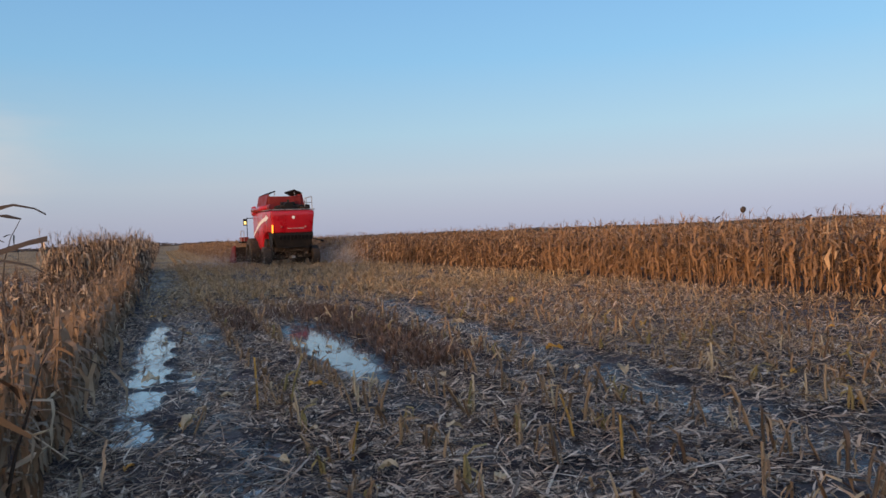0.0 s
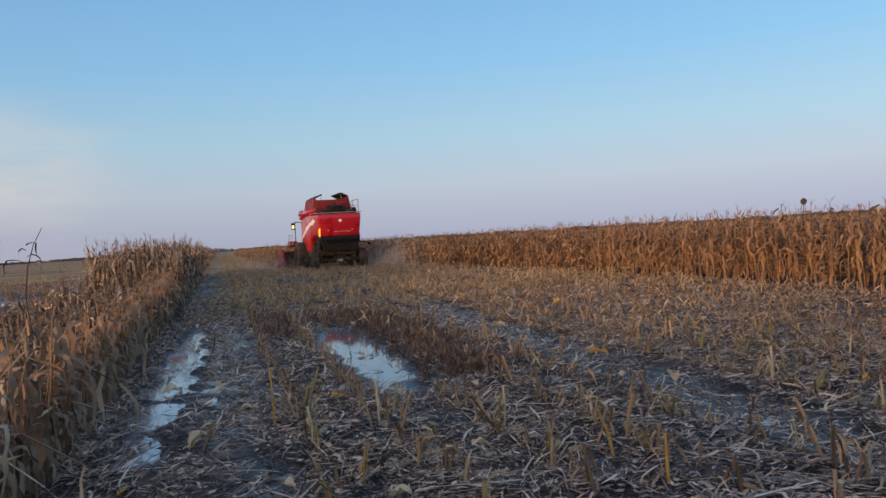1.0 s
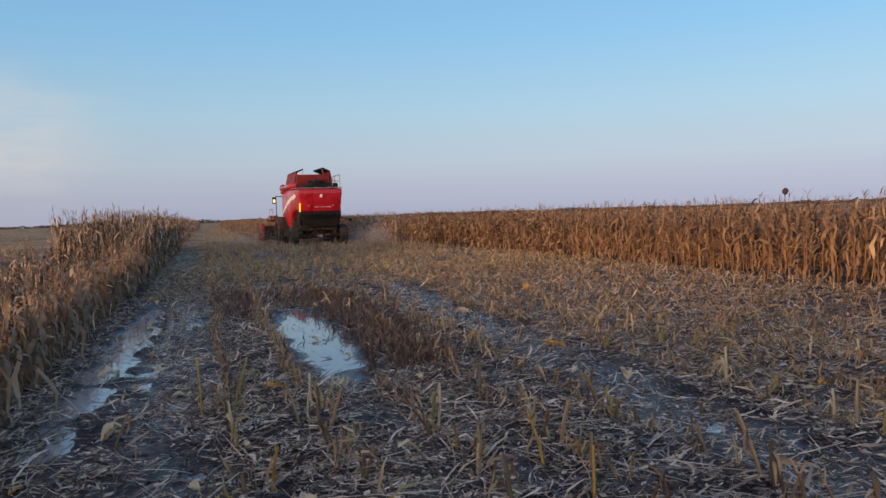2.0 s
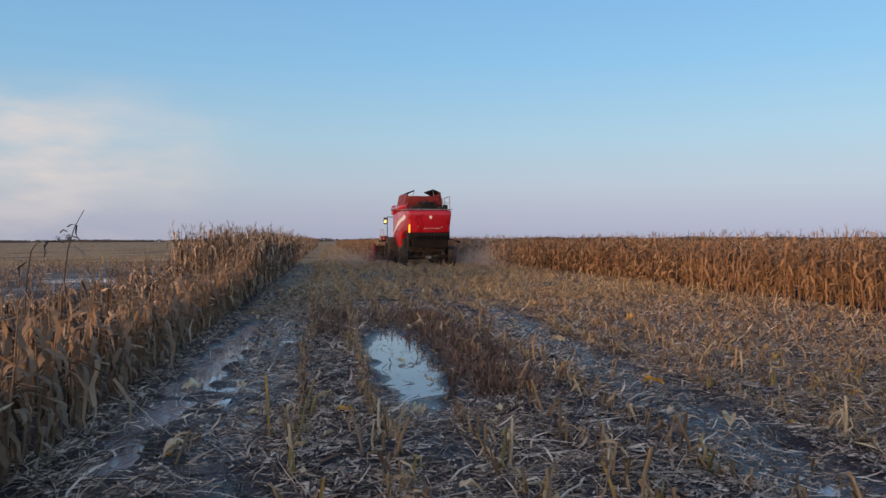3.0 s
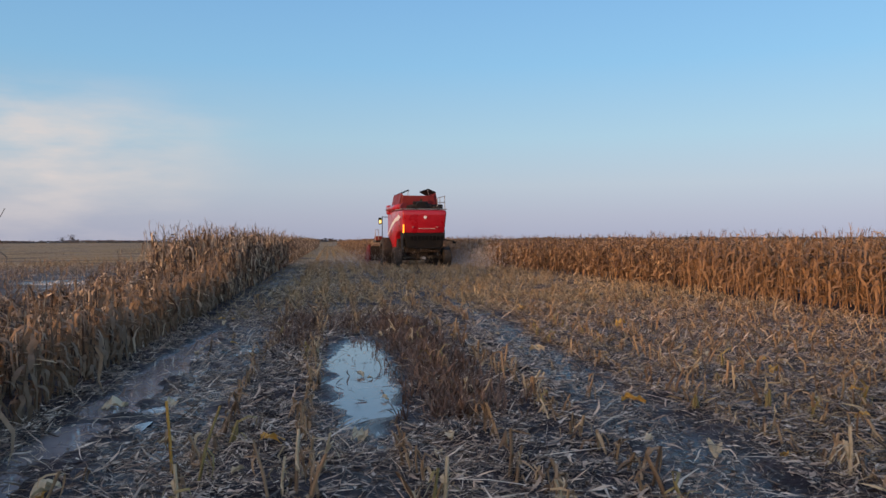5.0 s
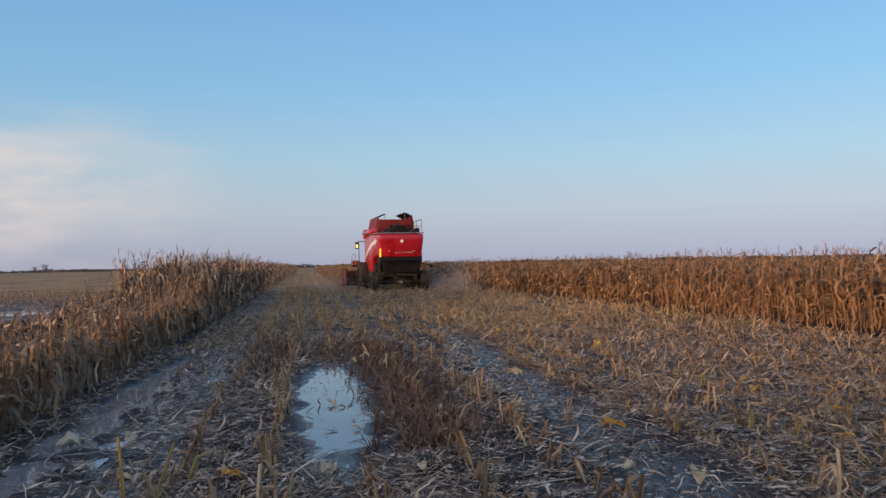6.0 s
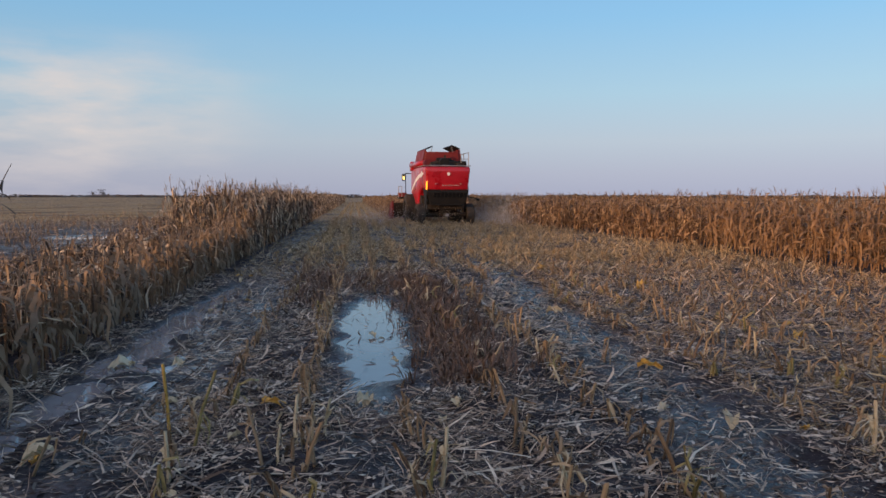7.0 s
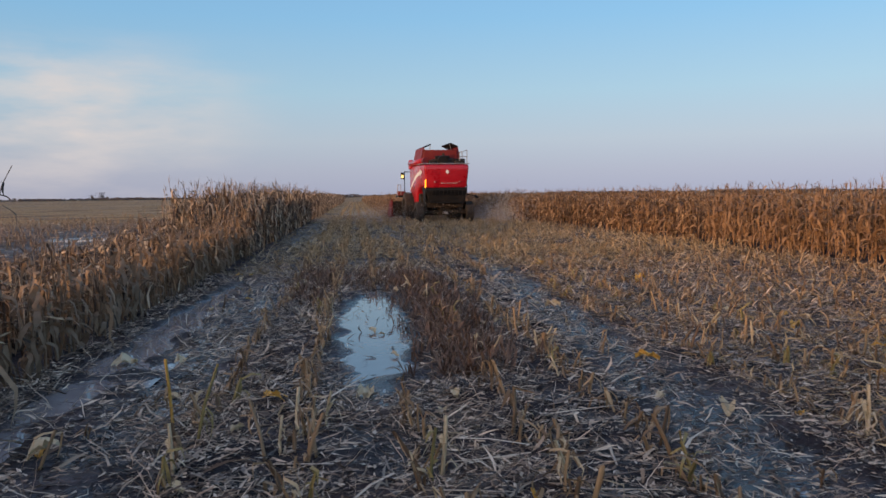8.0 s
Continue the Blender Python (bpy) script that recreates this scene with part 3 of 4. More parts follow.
def rod(bm, a, b, r, r2=None, n=10):
    a, b = Vector(a), Vector(b)
    m = Matrix.Translation((a + b) / 2) @ (b - a).to_track_quat("Z", "Y").to_matrix().to_4x4()
    bmesh.ops.create_cone(bm, cap_ends=True, segments=n, radius1=r, radius2=r if r2 is None else r2, depth=(b - a).length, matrix=m)
    return bm


def slab(bm, outline, x0, x1, bevel=0.0):
    """A side outline of (y, z) pulled across from x0 to x1."""
    f = bm.faces.new([bm.verts.new((x0, y, z)) for y, z in outline])
    got = bmesh.ops.extrude_face_region(bm, geom=[f])
    vs = [g for g in got["geom"] if isinstance(g, bmesh.types.BMVert)]
    bmesh.ops.translate(bm, verts=vs, vec=(x1 - x0, 0, 0))
    if bevel:
        bmesh.ops.bevel(bm, geom=[e for e in bm.edges if e.calc_face_angle(0) > 0.5], offset=bevel, segments=3, profile=0.5, affect="EDGES")
    return bm


def plate(bm, corners, thick):
    """A flat plate of some thickness through corners."""
    f = bm.faces.new([bm.verts.new(c) for c in corners])
    f.normal_update()
    n = f.normal.copy()
    got = bmesh.ops.extrude_face_region(bm, geom=[f])
    bmesh.ops.translate(bm, verts=[g for g in got["geom"] if isinstance(g, bmesh.types.BMVert)], vec=n * thick)
    return bm


def empty(name, m, label, category, group=""):
    ob = new(name)
    ob.matrix_basis = m
    return tagged(ob, label, category, group)


RED = material("red_machine_paint", [(0.26, 0.004, 0.012), (0.37, 0.007, 0.018), (0.43, 0.014, 0.026)], 1.5, (0.25, 0.45), coat=0.4, bump=0.05)
# darker copy of RED holding the tank's shade; also boot, box, end panels
DARKRED = material("dark_red_tank_shade", [(0.10, 0.006, 0.008), (0.16, 0.010, 0.012), (0.20, 0.03, 0.026)], 2, (0.5, 0.8), bump=0.1)
DUSTY = material("dusty_black_plastic", [(0.005, 0.005, 0.006), (0.009, 0.009, 0.009), (0.02, 0.018, 0.017)], 3, (0.5, 0.8), bump=0.15)
RUBBER = material("muddy_tyre_rubber", [(0.012, 0.012, 0.012), (0.03, 0.027, 0.025), (0.09, 0.07, 0.052)], 4, (0.75, 0.95), bump=0.4)
STEEL = material("grey_painted_steel", [(0.12, 0.12, 0.12), (0.3, 0.3, 0.3), (0.42, 0.41, 0.4)], 5, (0.35, 0.6), metal=0.4, bump=0.1)
LETTER = material("faded_pink_lettering", [(0.34, 0.22, 0.22), (0.48, 0.36, 0.36)], 4, (0.4, 0.6), bump=0)
WHITE = material("white_decal", [(0.6, 0.6, 0.6), (0.82, 0.82, 0.82)], 4, (0.3, 0.5), bump=0)
CHASSIS = material("grimy_dark_metal", [(0.010, 0.009, 0.009), (0.028, 0.024, 0.021), (0.075, 0.058, 0.042)], 3, (0.6, 0.85), bump=0.3)
GLASS = material("dark_cab_glass", [(0.01, 0.012, 0.014), (0.02, 0.022, 0.024)], 2, (0.04, 0.08), bump=0)


for dull in (DUSTY, CHASSIS):
    dull.node_tree.nodes["Principled BSDF"].inputs["Specular IOR Level"].default_value = 0.2


def glow_material(name, colour, strength):
    m = material(name, [colour, colour], 2, (0.2, 0.3), bump=0)
    b = m.node_tree.nodes["Principled BSDF"]
    b.inputs["Emission Color"].default_value, b.inputs["Emission Strength"].default_value = (*colour, 1), strength
    return m


AMBER = glow_material("amber_glow", (1.0, 0.36, 0.03), 1.6)
WARM = glow_material("warm_yellow_glow", (1.0, 0.75, 0.25), 1.4)


def wheel(parent, x, y, radius, width, lugs):
    hub = mesh_part("wheel", bpy.data.meshes.new("wheel"), RUBBER, parent, "muddy lugged tyre on a dusty rim")
    bm = bmesh.new()
    n = 28
    prof = [(-0.5, 0.60), (-0.5, 0.90), (-0.40, 0.97), (0.40, 0.97), (0.5, 0.90), (0.5, 0.60)]
    rings = []
    for i in range(n):
        t = 2 * math.pi * i / n
        rings.append([bm.verts.new((x + p * width, y + q * radius * math.cos(t), radius + q * radius * math.sin(t))) for p, q in prof])
    for i in range(n):
        a, b = rings[i], rings[(i + 1) % n]
        for j in range(len(prof)):
            k = (j + 1) % len(prof)
            bm.faces.new((a[j], a[k], b[k], b[j]))
    for i in range(lugs):
        for sgn in (-1, 1):
            t = 2 * math.pi * (i + 0.25 * sgn) / lugs
            turn = Matrix.Rotation(t, 3, "X") @ Matrix.Rotation(sgn * 0.6, 3, "Z")
            c = Vector((x + sgn * width * 0.23, y + radius * 0.97 * math.sin(-t), radius + radius * 0.97 * math.cos(t)))
            box(bm, c - Vector((width * 0.24, radius * 0.035, radius * 0.045)), c + Vector((width * 0.24, radius * 0.035, radius * 0.045)), turn=turn)
    part("tyre", bm, RUBBER, hub)
    bm = rod(bmesh.new(), (x - width * 0.3, y, radius), (x + width * 0.3, y, radius), radius * 0.6, n=20)
    rod(bm, (x - width * 0.42, y, radius), (x + width * 0.42, y, radius), radius * 0.22, n=12)
    part("rim", bm, CHASSIS, hub)


def harvester(m):
    top = empty("combine_harvester", m, "large red combine harvester with open grain tank driving away", "combine")
    hull = [(-0.95, 2.06), (-0.35, 2.14), (0.6, 2.16), (1.2, 2.10), (1.62, 1.86), (1.85, 1.5), (1.95, 1.12), (2.6, 1.05), (3.4, 1.6), (4.6, 1.9), (4.6, 3.42), (2.0, 3.46), (-1.02, 3.40), (-1.10, 3.2)]
    bm = slab(bmesh.new(), hull, -1.30, 1.30, 0.10)
    for v in bm.verts:
        v.co.x *= 1 - 0.09 * min(1, max(0, (3.3 - v.co.z) / 1.25)) * min(1, max(0, (2.0 - v.co.y) / 2.5))
    part("body", bm, RED, top, "glossy red sheet metal body", True)
    # deck rim, engine deck
    bm = bmesh.new()
    for a, b in (((-1.31, -1.05, 3.45), (1.31, -1.05, 3.45)), ((-1.31, -1.05, 3.45), (-1.31, 1.6, 3.5)), ((1.31, -1.05, 3.45), (1.31, 1.6, 3.5))):
        rod(bm, a, b, 0.028, n=8)
    part("deck_rim", bm, STEEL, top, "grey steel rim round the rear deck")
    eng = part("engine", box(bmesh.new(), (-0.75, -0.55, 3.42), (0.55, 0.7, 3.74), 0.08), CHASSIS, top, "dark dusty engine block on the rear deck")
    part("air_cleaner", rod(bmesh.new(), (-0.5, -0.1, 3.82), (0.35, -0.1, 3.82), 0.13, n=14), DUSTY, eng)
    part("exhaust", rod(bmesh.new(), (0.1, 0.45, 3.7), (0.1, 0.45, 4.12), 0.08, n=12), CHASSIS, eng)
    part("radiator_screen", box(bmesh.new(), (0.62, -0.4, 3.42), (1.22, 0.8, 3.76), 0.05), DUSTY, eng)
    part("fan_shroud", rod(bmesh.new(), (-0.15, -0.75, 3.62), (-0.15, -0.5, 3.62), 0.28, 0.32, n=18), DUSTY, eng)
    part("intake_hose", rod(rod(bmesh.new(), (0.3, 0.1, 3.82), (0.5, -0.45, 3.70), 0.07, n=10), (0.5, -0.45, 3.70), (0.9, -0.5, 3.5), 0.07, n=10), DUSTY, eng)
    part("battery_box", box(bmesh.new(), (0.55, -0.85, 3.44), (1.0, -0.5, 3.62), 0.03), CHASSIS, eng)
    part("oil_tank", box(bmesh.new(), (-0.95, -0.7, 3.44), (-0.6, -0.3, 3.66), 0.05), CHASSIS, eng)
    # grain tank, the shade inside it put into the darker red
    tank = part("grain_tank", plate(bmesh.new(), [(-1.06, 1.0, 3.40), (1.06, 1.0, 3.40), (0.95, 0.85, 4.34), (-0.95, 0.85, 4.34)], 0.05), DARKRED, top, "red open grain tank extension")
    for s in (-1, 1):
        part("tank_side", plate(bmesh.new(), [(s * 1.26, 1.0, 3.42), (s * 1.26, 3.8, 3.42), (s * 1.02, 3.8, 4.50), (s * 1.02, 0.85, 4.50)], 0.05), DARKRED, tank)
        part("corner_sheet", plate(bmesh.new(), [(s * 1.04, 0.98, 3.42), (s * 1.24, 1.02, 3.42), (s * 1.00, 0.88, 4.48), (s * 0.93, 0.84, 4.34)], 0.03), DARKRED, tank)
        part("tank_lid", plate(bmesh.new(), [(s * 1.03, 0.8, 4.50), (s * 1.03, 3.7, 4.50), (s * 0.58, 3.6, 4.70), (s * 0.58, 0.9, 4.70)], 0.07), DUSTY, tank, "black folded tank lid")
        part("lid_stay", rod(bmesh.new(), (s * 0.66, 0.9, 4.3), (s * 0.58, 0.9, 4.66), 0.018, n=6), STEEL, tank)
    part("tank_front", plate(bmesh.new(), [(-1.0, 3.8, 3.40), (1.0, 3.8, 3.40), (0.86, 3.8, 4.35), (-0.86, 3.8, 4.35)], 0.05), DARKRED, tank)
    # unloading auger
    aug = part("unloading_auger", rod(bmesh.new(), (-1.30, 4.4, 3.66), (-1.18, -0.1, 3.64), 0.17, n=16), RED, top, "red unloading auger tube folded along the side", True)
    part("rubber_boot", rod(bmesh.new(), (-1.18, -0.08, 3.64), (-1.08, -0.42, 3.62), 0.175, 0.22, n=16), DARKRED, aug, "dusty brown rubber spout boot")
    part("auger_elbow", box(bmesh.new(), (-1.42, 4.0, 3.3), (-1.10, 4.5, 3.90), 0.10), RED, aug)
    # rear hood, chopper
    bm = slab(bmesh.new(), [(-0.94, 2.10), (-1.06, 1.98), (-0.93, 1.22), (0.2, 1.16), (0.4, 2.10)], -1.24, 1.24, 0.05)
    for v in bm.verts:
        v.co.x *= 0.80 + 0.17 * min(1, max(0, (v.co.z - 1.2) / 0.75))
    hood = part("chopper_hood", bm, DUSTY, top, "black plastic straw chopper hood")
    for i in range(9):
        xx = -0.88 + 0.22 * i
        part("fin", slab(bmesh.new(), [(-1.11, 1.92), (-1.17, 1.90), (-1.10, 1.66), (-1.05, 1.66)], xx, xx + 0.03), DUSTY, hood)
    part("hood_lip", box(bmesh.new(), (-0.98, -1.02, 1.19), (0.98, -0.88, 1.25), 0.02), DUSTY, hood)
    for s in (-1, 1):
        part("side_shield", plate(bmesh.new(), [(s * 1.18, -0.9, 2.10), (s * 1.18, 0.3, 2.12), (s * 1.16, 0.1, 1.25), (s * 1.16, -0.6, 1.25)], 0.03), DUSTY, hood)
    # badge, lettering as plain bars, reflectors
    bm = bmesh.new()
    ring = [(0.10 * math.cos(a), 0.10 * math.sin(a)) for a in (0.3, 1.2, 1.9, 2.8, 3.6, 4.4, 5.3)]
    plate(bm, [(0.02 + px, -1.112, 2.98 + pz) for px, pz in ring], 0.012)
    part("badge", bm, WHITE, top, "pale maker's badge shape")
    for i, w in enumerate((0.16, 0.10, 0.14, 0.12, 0.20, 0.14)):
        xx = -0.36 + 0.17 * i
        part("lettering_bar", box(bmesh.new(), (xx, -1.090, 2.31), (xx + w * 0.85, -1.02, 2.355)), LETTER, top)
    for s in (-1, 1):
        part("reflector", rod(bmesh.new(), (s * 0.72, -1.10, 2.42), (s * 0.72, -1.02, 2.42), 0.035, n=12), LETTER, top)
    # amber strip with emission, on the left rear corner only
    lamp = part("rear_corner_strip", slab(bmesh.new(), [(-1.10, 2.56), (-1.02, 2.08), (-0.92, 2.08), (-0.96, 2.56)], -1.27, -1.19, 0.02), AMBER, top, "glowing amber strip on the rear corner")
    # sweeping side stripe
    bm = bmesh.new()
    up = [(4.4, 2.1), (3.6, 2.45), (2.6, 2.78), (1.5, 3.0), (0.55, 3.10)]
    low = [(4.4, 1.98), (3.6, 2.26), (2.6, 2.55), (1.5, 2.76), (0.55, 2.86)]
    for (a, b), (c, d) in zip(zip(up, up[1:]), zip(low, low[1:])):
        bm.faces.new([bm.verts.new((-1.306, q[0], q[1])) for q in (a, b, d, c)])
    bm.faces.new([bm.verts.new((-1.306, *q)) for q in ((0.55, 3.22), (-0.35, 3.02), (0.55, 2.78))])
    bmesh.ops.remove_doubles(bm, verts=bm.verts, dist=0.001)
    part("side_stripe", bm, WHITE, top, "white sweeping stripe decal")
    # rear ladder rail
    bm = bmesh.new()
    for a, b in (((0.80, -0.8, 3.45), (0.80, -0.8, 4.10)), ((1.24, -0.8, 3.45), (1.24, -0.8, 4.22)), ((0.80, -0.8, 4.10), (1.24, -0.8, 4.22)), ((0.80, -0.8, 3.85), (1.24, -0.8, 3.85)), ((1.24, -0.8, 4.22), (1.24, 0.5, 4.22)), ((1.24, 0.5, 4.22), (1.24, 0.5, 3.45))):
        rod(bm, a, b, 0.022, n=8)
    part("hand_rail", bm, STEEL, top, "grey tubular guard rail")
    # under the body
    part("chassis", box(bmesh.new(), (-0.85, 0.3, 0.75), (0.85, 5.2, 1.75), 0.06), CHASSIS, top)
    part("straw_walker_floor", box(bmesh.new(), (-1.05, -0.5, 0.95), (1.05, 0.9, 1.3), 0.05), CHASSIS, top)
    ax = part("rear_axle", rod(bmesh.new(), (-1.5, 0, 0.65), (1.5, 0, 0.65), 0.13, n=12), CHASSIS, top)
    part("axle_stand", box(bmesh.new(), (-0.3, -0.2, 0.6), (0.3, 0.2, 1.1), 0.04), CHASSIS, ax)
    part("tow_hitch", box(bmesh.new(), (-0.12, -0.75, 0.55), (0.12, 0.1, 0.70), 0.03), STEEL, ax)
    for s in (-1, 1):
        part("belt_guard", rod(bmesh.new(), (s * 1.0, 1.5, 1.35), (s * 1.18, 1.5, 1.35), 0.42, n=20), CHASSIS, top)
        part("axle_arm", rod(bmesh.new(), (s * 1.0, 0.2, 0.7), (s * 1.1, -0.4, 2.0), 0.05, n=8), STEEL, top)
        wheel(top, s * 1.46, 0.0, 0.64, 0.46, 14)
        wheel(top, s * 1.45, 4.1, 0.92, 0.68, 18)
    # cab and ladder
    cab = part("cab", box(bmesh.new(), (-0.95, 4.7, 1.75), (0.95, 6.3, 3.55), 0.12), GLASS, top, "dark glazed driver's cab")
    part("cab_roof", box(bmesh.new(), (-1.08, 4.6, 3.5), (1.08, 6.5, 3.72), 0.08), RED, cab)
    for s in (-1, 1):
        part("cab_pillar", box(bmesh.new(), (s * 0.96 - 0.05, 4.68, 1.8), (s * 0.96 + 0.05, 4.82, 3.5), 0.02), DUSTY, cab)
    mir = part("mirror_arm", rod(rod(bmesh.new(), (-0.95, 5.9, 3.2), (-1.50, 5.7, 3.2), 0.025, n=8), (-1.50, 5.7, 1.7), (-1.50, 5.7, 3.25), 0.025, n=8), DUSTY, top)
    part("mirror", box(bmesh.new(), (-1.74, 5.66, 2.72), (-1.53, 5.76, 3.16), 0.03), DUSTY, mir)
    # warm yellow plate with emission, set on the mirror
    part("mirror_plate", box(bmesh.new(), (-1.70, 5.62, 2.80), (-1.57, 5.66, 3.00)), WARM, mir, "glowing warm yellow plate on the mirror")
    step = part("access_platform", box(bmesh.new(), (-2.05, 4.9, 1.55), (-1.2, 6.0, 1.68), 0.02), DUSTY, top)
    part("platform_box", box(bmesh.new(), (-2.0, 5.2, 1.60), (-1.5, 5.9, 1.95), 0.05), DARKRED, step)
    part("platform_rail", rod(rod(rod(bmesh.new(), (-2.05, 5.0, 1.6), (-2.05, 5.0, 2.35), 0.02, n=8), (-1.85, 5.0, 1.6), (-1.85, 5.0, 2.35), 0.02, n=8), (-2.05, 5.0, 2.35), (-1.85, 5.0, 2.35), 0.02, n=8), STEEL, step)
    arm = part("side_arm", rod(rod(bmesh.new(), (1.2, -0.2, 1.72), (1.92, -0.2, 1.58), 0.03, n=8), (1.36, -0.2, 1.7), (1.36, -0.2, 2.3), 0.02, n=8), DUSTY, top)
    part("marker", rod(bmesh.new(), (1.86, -0.2, 1.56), (2.04, -0.2, 1.50), 0.09, 0.06, n=12), DUSTY, arm)
    # maize header
    head = part("header", slab(bmesh.new(), [(6.1, 0.35), (6.0, 1.30), (6.6, 1.25), (7.2, 0.55), (7.3, 0.3)], -2.25, 2.25, 0.05), CHASSIS, top, "dark corn header wider than the machine")
    for s in (-1, 1):
        part("end_panel", slab(bmesh.new(), [(5.95, 0.30), (5.95, 1.42), (6.9, 1.30), (8.2, 0.35), (7.4, 0.2)], s * 2.25, s * 2.36, 0.02), DARKRED, head, "red header end panel")
    part("feeder_house", slab(bmesh.new(), [(4.6, 1.4), (4.6, 2.1), (6.1, 1.1), (6.1, 0.5)], -0.7, 0.7, 0.04), RED, head)
    for i in range(7):
        xx = -1.95 + 0.65 * i
        bm = bmesh.new()
        rod(bm, (xx, 7.0, 0.6), (xx, 8.6, 0.22), 0.28, 0.03, n=10)
        part("snout", bm, RED, head)
    return top


harvester(pose(6.93, 44.3, float(height(6.93, 44.3)) - 0.05, 0, 0, 4.2) @ Matrix.Scale(0.95, 4))

# chopped straw dropping out under the hood
n = 1100
x, y = 6.9 + rng.normal(0, 0.5, n), 43.5 + rng.normal(0, 0.35, n)
z = 0.04 + 1.0 * rng.random(n) ** 1.6
v, f = scatter(SHORT_BITS, x, y, z, rng.uniform(0, 6.28, n), rng.uniform(0.05, 0.16, n), rng.normal(0, 0.6, (n, 2)))
thing("straw_stream", quads("straw_stream", v, f), LITTER, "chopped straw dropping from the chopper onto stubble", "crop residue", kind="stuff")

# chaff and dust thrown out beside the machine
n = 60000
r = rng.random(n) ** 0.7
x = 8.6 + np.abs(rng.normal(0, 0.7, n)) * (0.6 + 1.0 * r) + 1.9 * r
y = 46.0 + rng.normal(0, 2.6, n)
z = 0.05 + np.abs(rng.normal(0, 0.55, n)) * (0.7 + 0.9 * r)
DUST = material("pale_chaff_dust", [(0.46, 0.45, 0.45), (0.6, 0.59, 0.59)], 3, (0.9, 1.0), bump=0)
mote = (np.array([(0, 0, 0), (1, 0, 0.2), (1.1, 0.1, 1), (0, 0.1, 0.9)], float), np.array([(0, 1, 2, 3)]))
v, f = scatter([mote], x, y, z, rng.uniform(0, 6.28, n), rng.uniform(0.005, 0.013, n))
m = 20000
lx, ly = 3.6 + rng.normal(0, 1.3, m), 50 + rng.normal(0, 5, m)
lz = 0.05 + np.abs(rng.normal(0, 0.42, m))
v2, f2 = scatter([mote], lx, ly, lz, rng.uniform(0, 6.28, m), rng.uniform(0.005, 0.013, m))
v, f = joined([(v, f), (v2, f2)])
thing("chaff_cloud", quads("chaff_cloud", v, f), DUST, "thin cloud of grey dust and chaff behind harvester", "dust", kind="stuff")

# ---- single plants of the strip's edge ----


def plant_thing(name, seed, label, group, tall=1.7, mat=CORN):
    g = corn_pieces(seed, tall, leaves=13, segs=6, sides=5, hang=mat is not CORN)
    top = empty(name, Matrix.Identity(4), label, "corn plant", group)
    mesh_part("stalk", quads("stalk", *g["stalk"]), mat, top)
    for l in g["leaf"]:
        mesh_part("leaf", quads("leaf", *l), mat, top)
    mesh_part("tassel", quads("tassel", *joined(g["tassel"])), mat, top)
    mesh_part("ear", quads("ear", *g["ear"]), HUSK if seed % 3 == 0 else mat, top, "husked hanging ear")
    return top


def plant_line(kinds, xs, ys, talls):
    for i, (a, b, t) in enumerate(zip(xs, ys, talls)):
        z = float(height(a, b)) - 0.02
        m = Matrix.Translation((a, b, z)) @ Euler((random.uniform(-0.08, 0.08), random.uniform(-0.08, 0.08), random.uniform(0, 6.28))).to_matrix().to_4x4()
        ob = kinds[i % len(kinds)]
        if i < len(kinds):
            ob.matrix_basis = m @ Matrix.Diagonal((t ** 0.5, t ** 0.5, t, 1))
        else:
            made = copy_thing(ob, m)
            made.matrix_basis = m @ Matrix.Diagonal((t ** 0.5, t ** 0.5, t, 1))


x, y = rows_of(STRIP[:1], 4.0, 21.0, 0.15, 0.03)
plant_line([plant_thing("corn_plant", 200 + i, "short withered brown corn plant at the strip's edge", "corn at the strip's edge", mat=WITHERED) for i in range(8)], x, y, strip_height(y) * rng.uniform(0.85, 1.12, len(y)))
bent = []
for i in range(10):
    r = random.Random(800 + i)
    k = r.uniform(0.55, 0.8)
    pts = [(0, 0, 0), (0.02, 0, k * 0.5), (0.03, 0, k), (k * 0.35, r.uniform(-0.1, 0.1), k * 0.95), (k * 0.75, r.uniform(-0.2, 0.2), k * r.uniform(0.5, 0.9))]
    bits = [pipe(pts, [0.014, 0.013, 0.012, 0.010, 0.006], 4)]
    for j in range(7):
        p = pts[1 + j % 4]
        bits.append(leaf_strip(r, p, r.uniform(0, 6.28), r.uniform(0.25, 0.5), r.uniform(0.03, 0.055), r.uniform(-1.2, 0.3), 4))
    bent.append(joined(bits))
x, y = rows_of([-0.95, -1.25, -1.6, -2.2, -2.8], 4.5, 24.0, 0.34)
v, f = scatter(bent, x, y, height(x, y) - 0.02, rng.uniform(0, 6.28, len(x)), rng.uniform(0.8, 1.25, len(x)))
thing("broken_corn", quads("broken_corn", v, f), WITHERED, "snapped brown corn stalks bent over in the strip", "corn", kind="stuff")
x, y = rows_of([12.5], 12.0, 24.0, 0.18, 0.03)
plant_line([plant_thing("corn_plant", 220 + i, "tall dry golden brown corn plant at the field's edge", "corn at the field's edge") for i in range(5)], x, y, 0.93 * rng.uniform(0.9, 1.08, len(y)))

# ---- dark dead weeds round the puddle ----
WEED = material("dead_reddish_weeds", [(0.05, 0.034, 0.028), (0.15, 0.095, 0.068), (0.28, 0.185, 0.12)], 2, (0.7, 0.9), island=0.6)


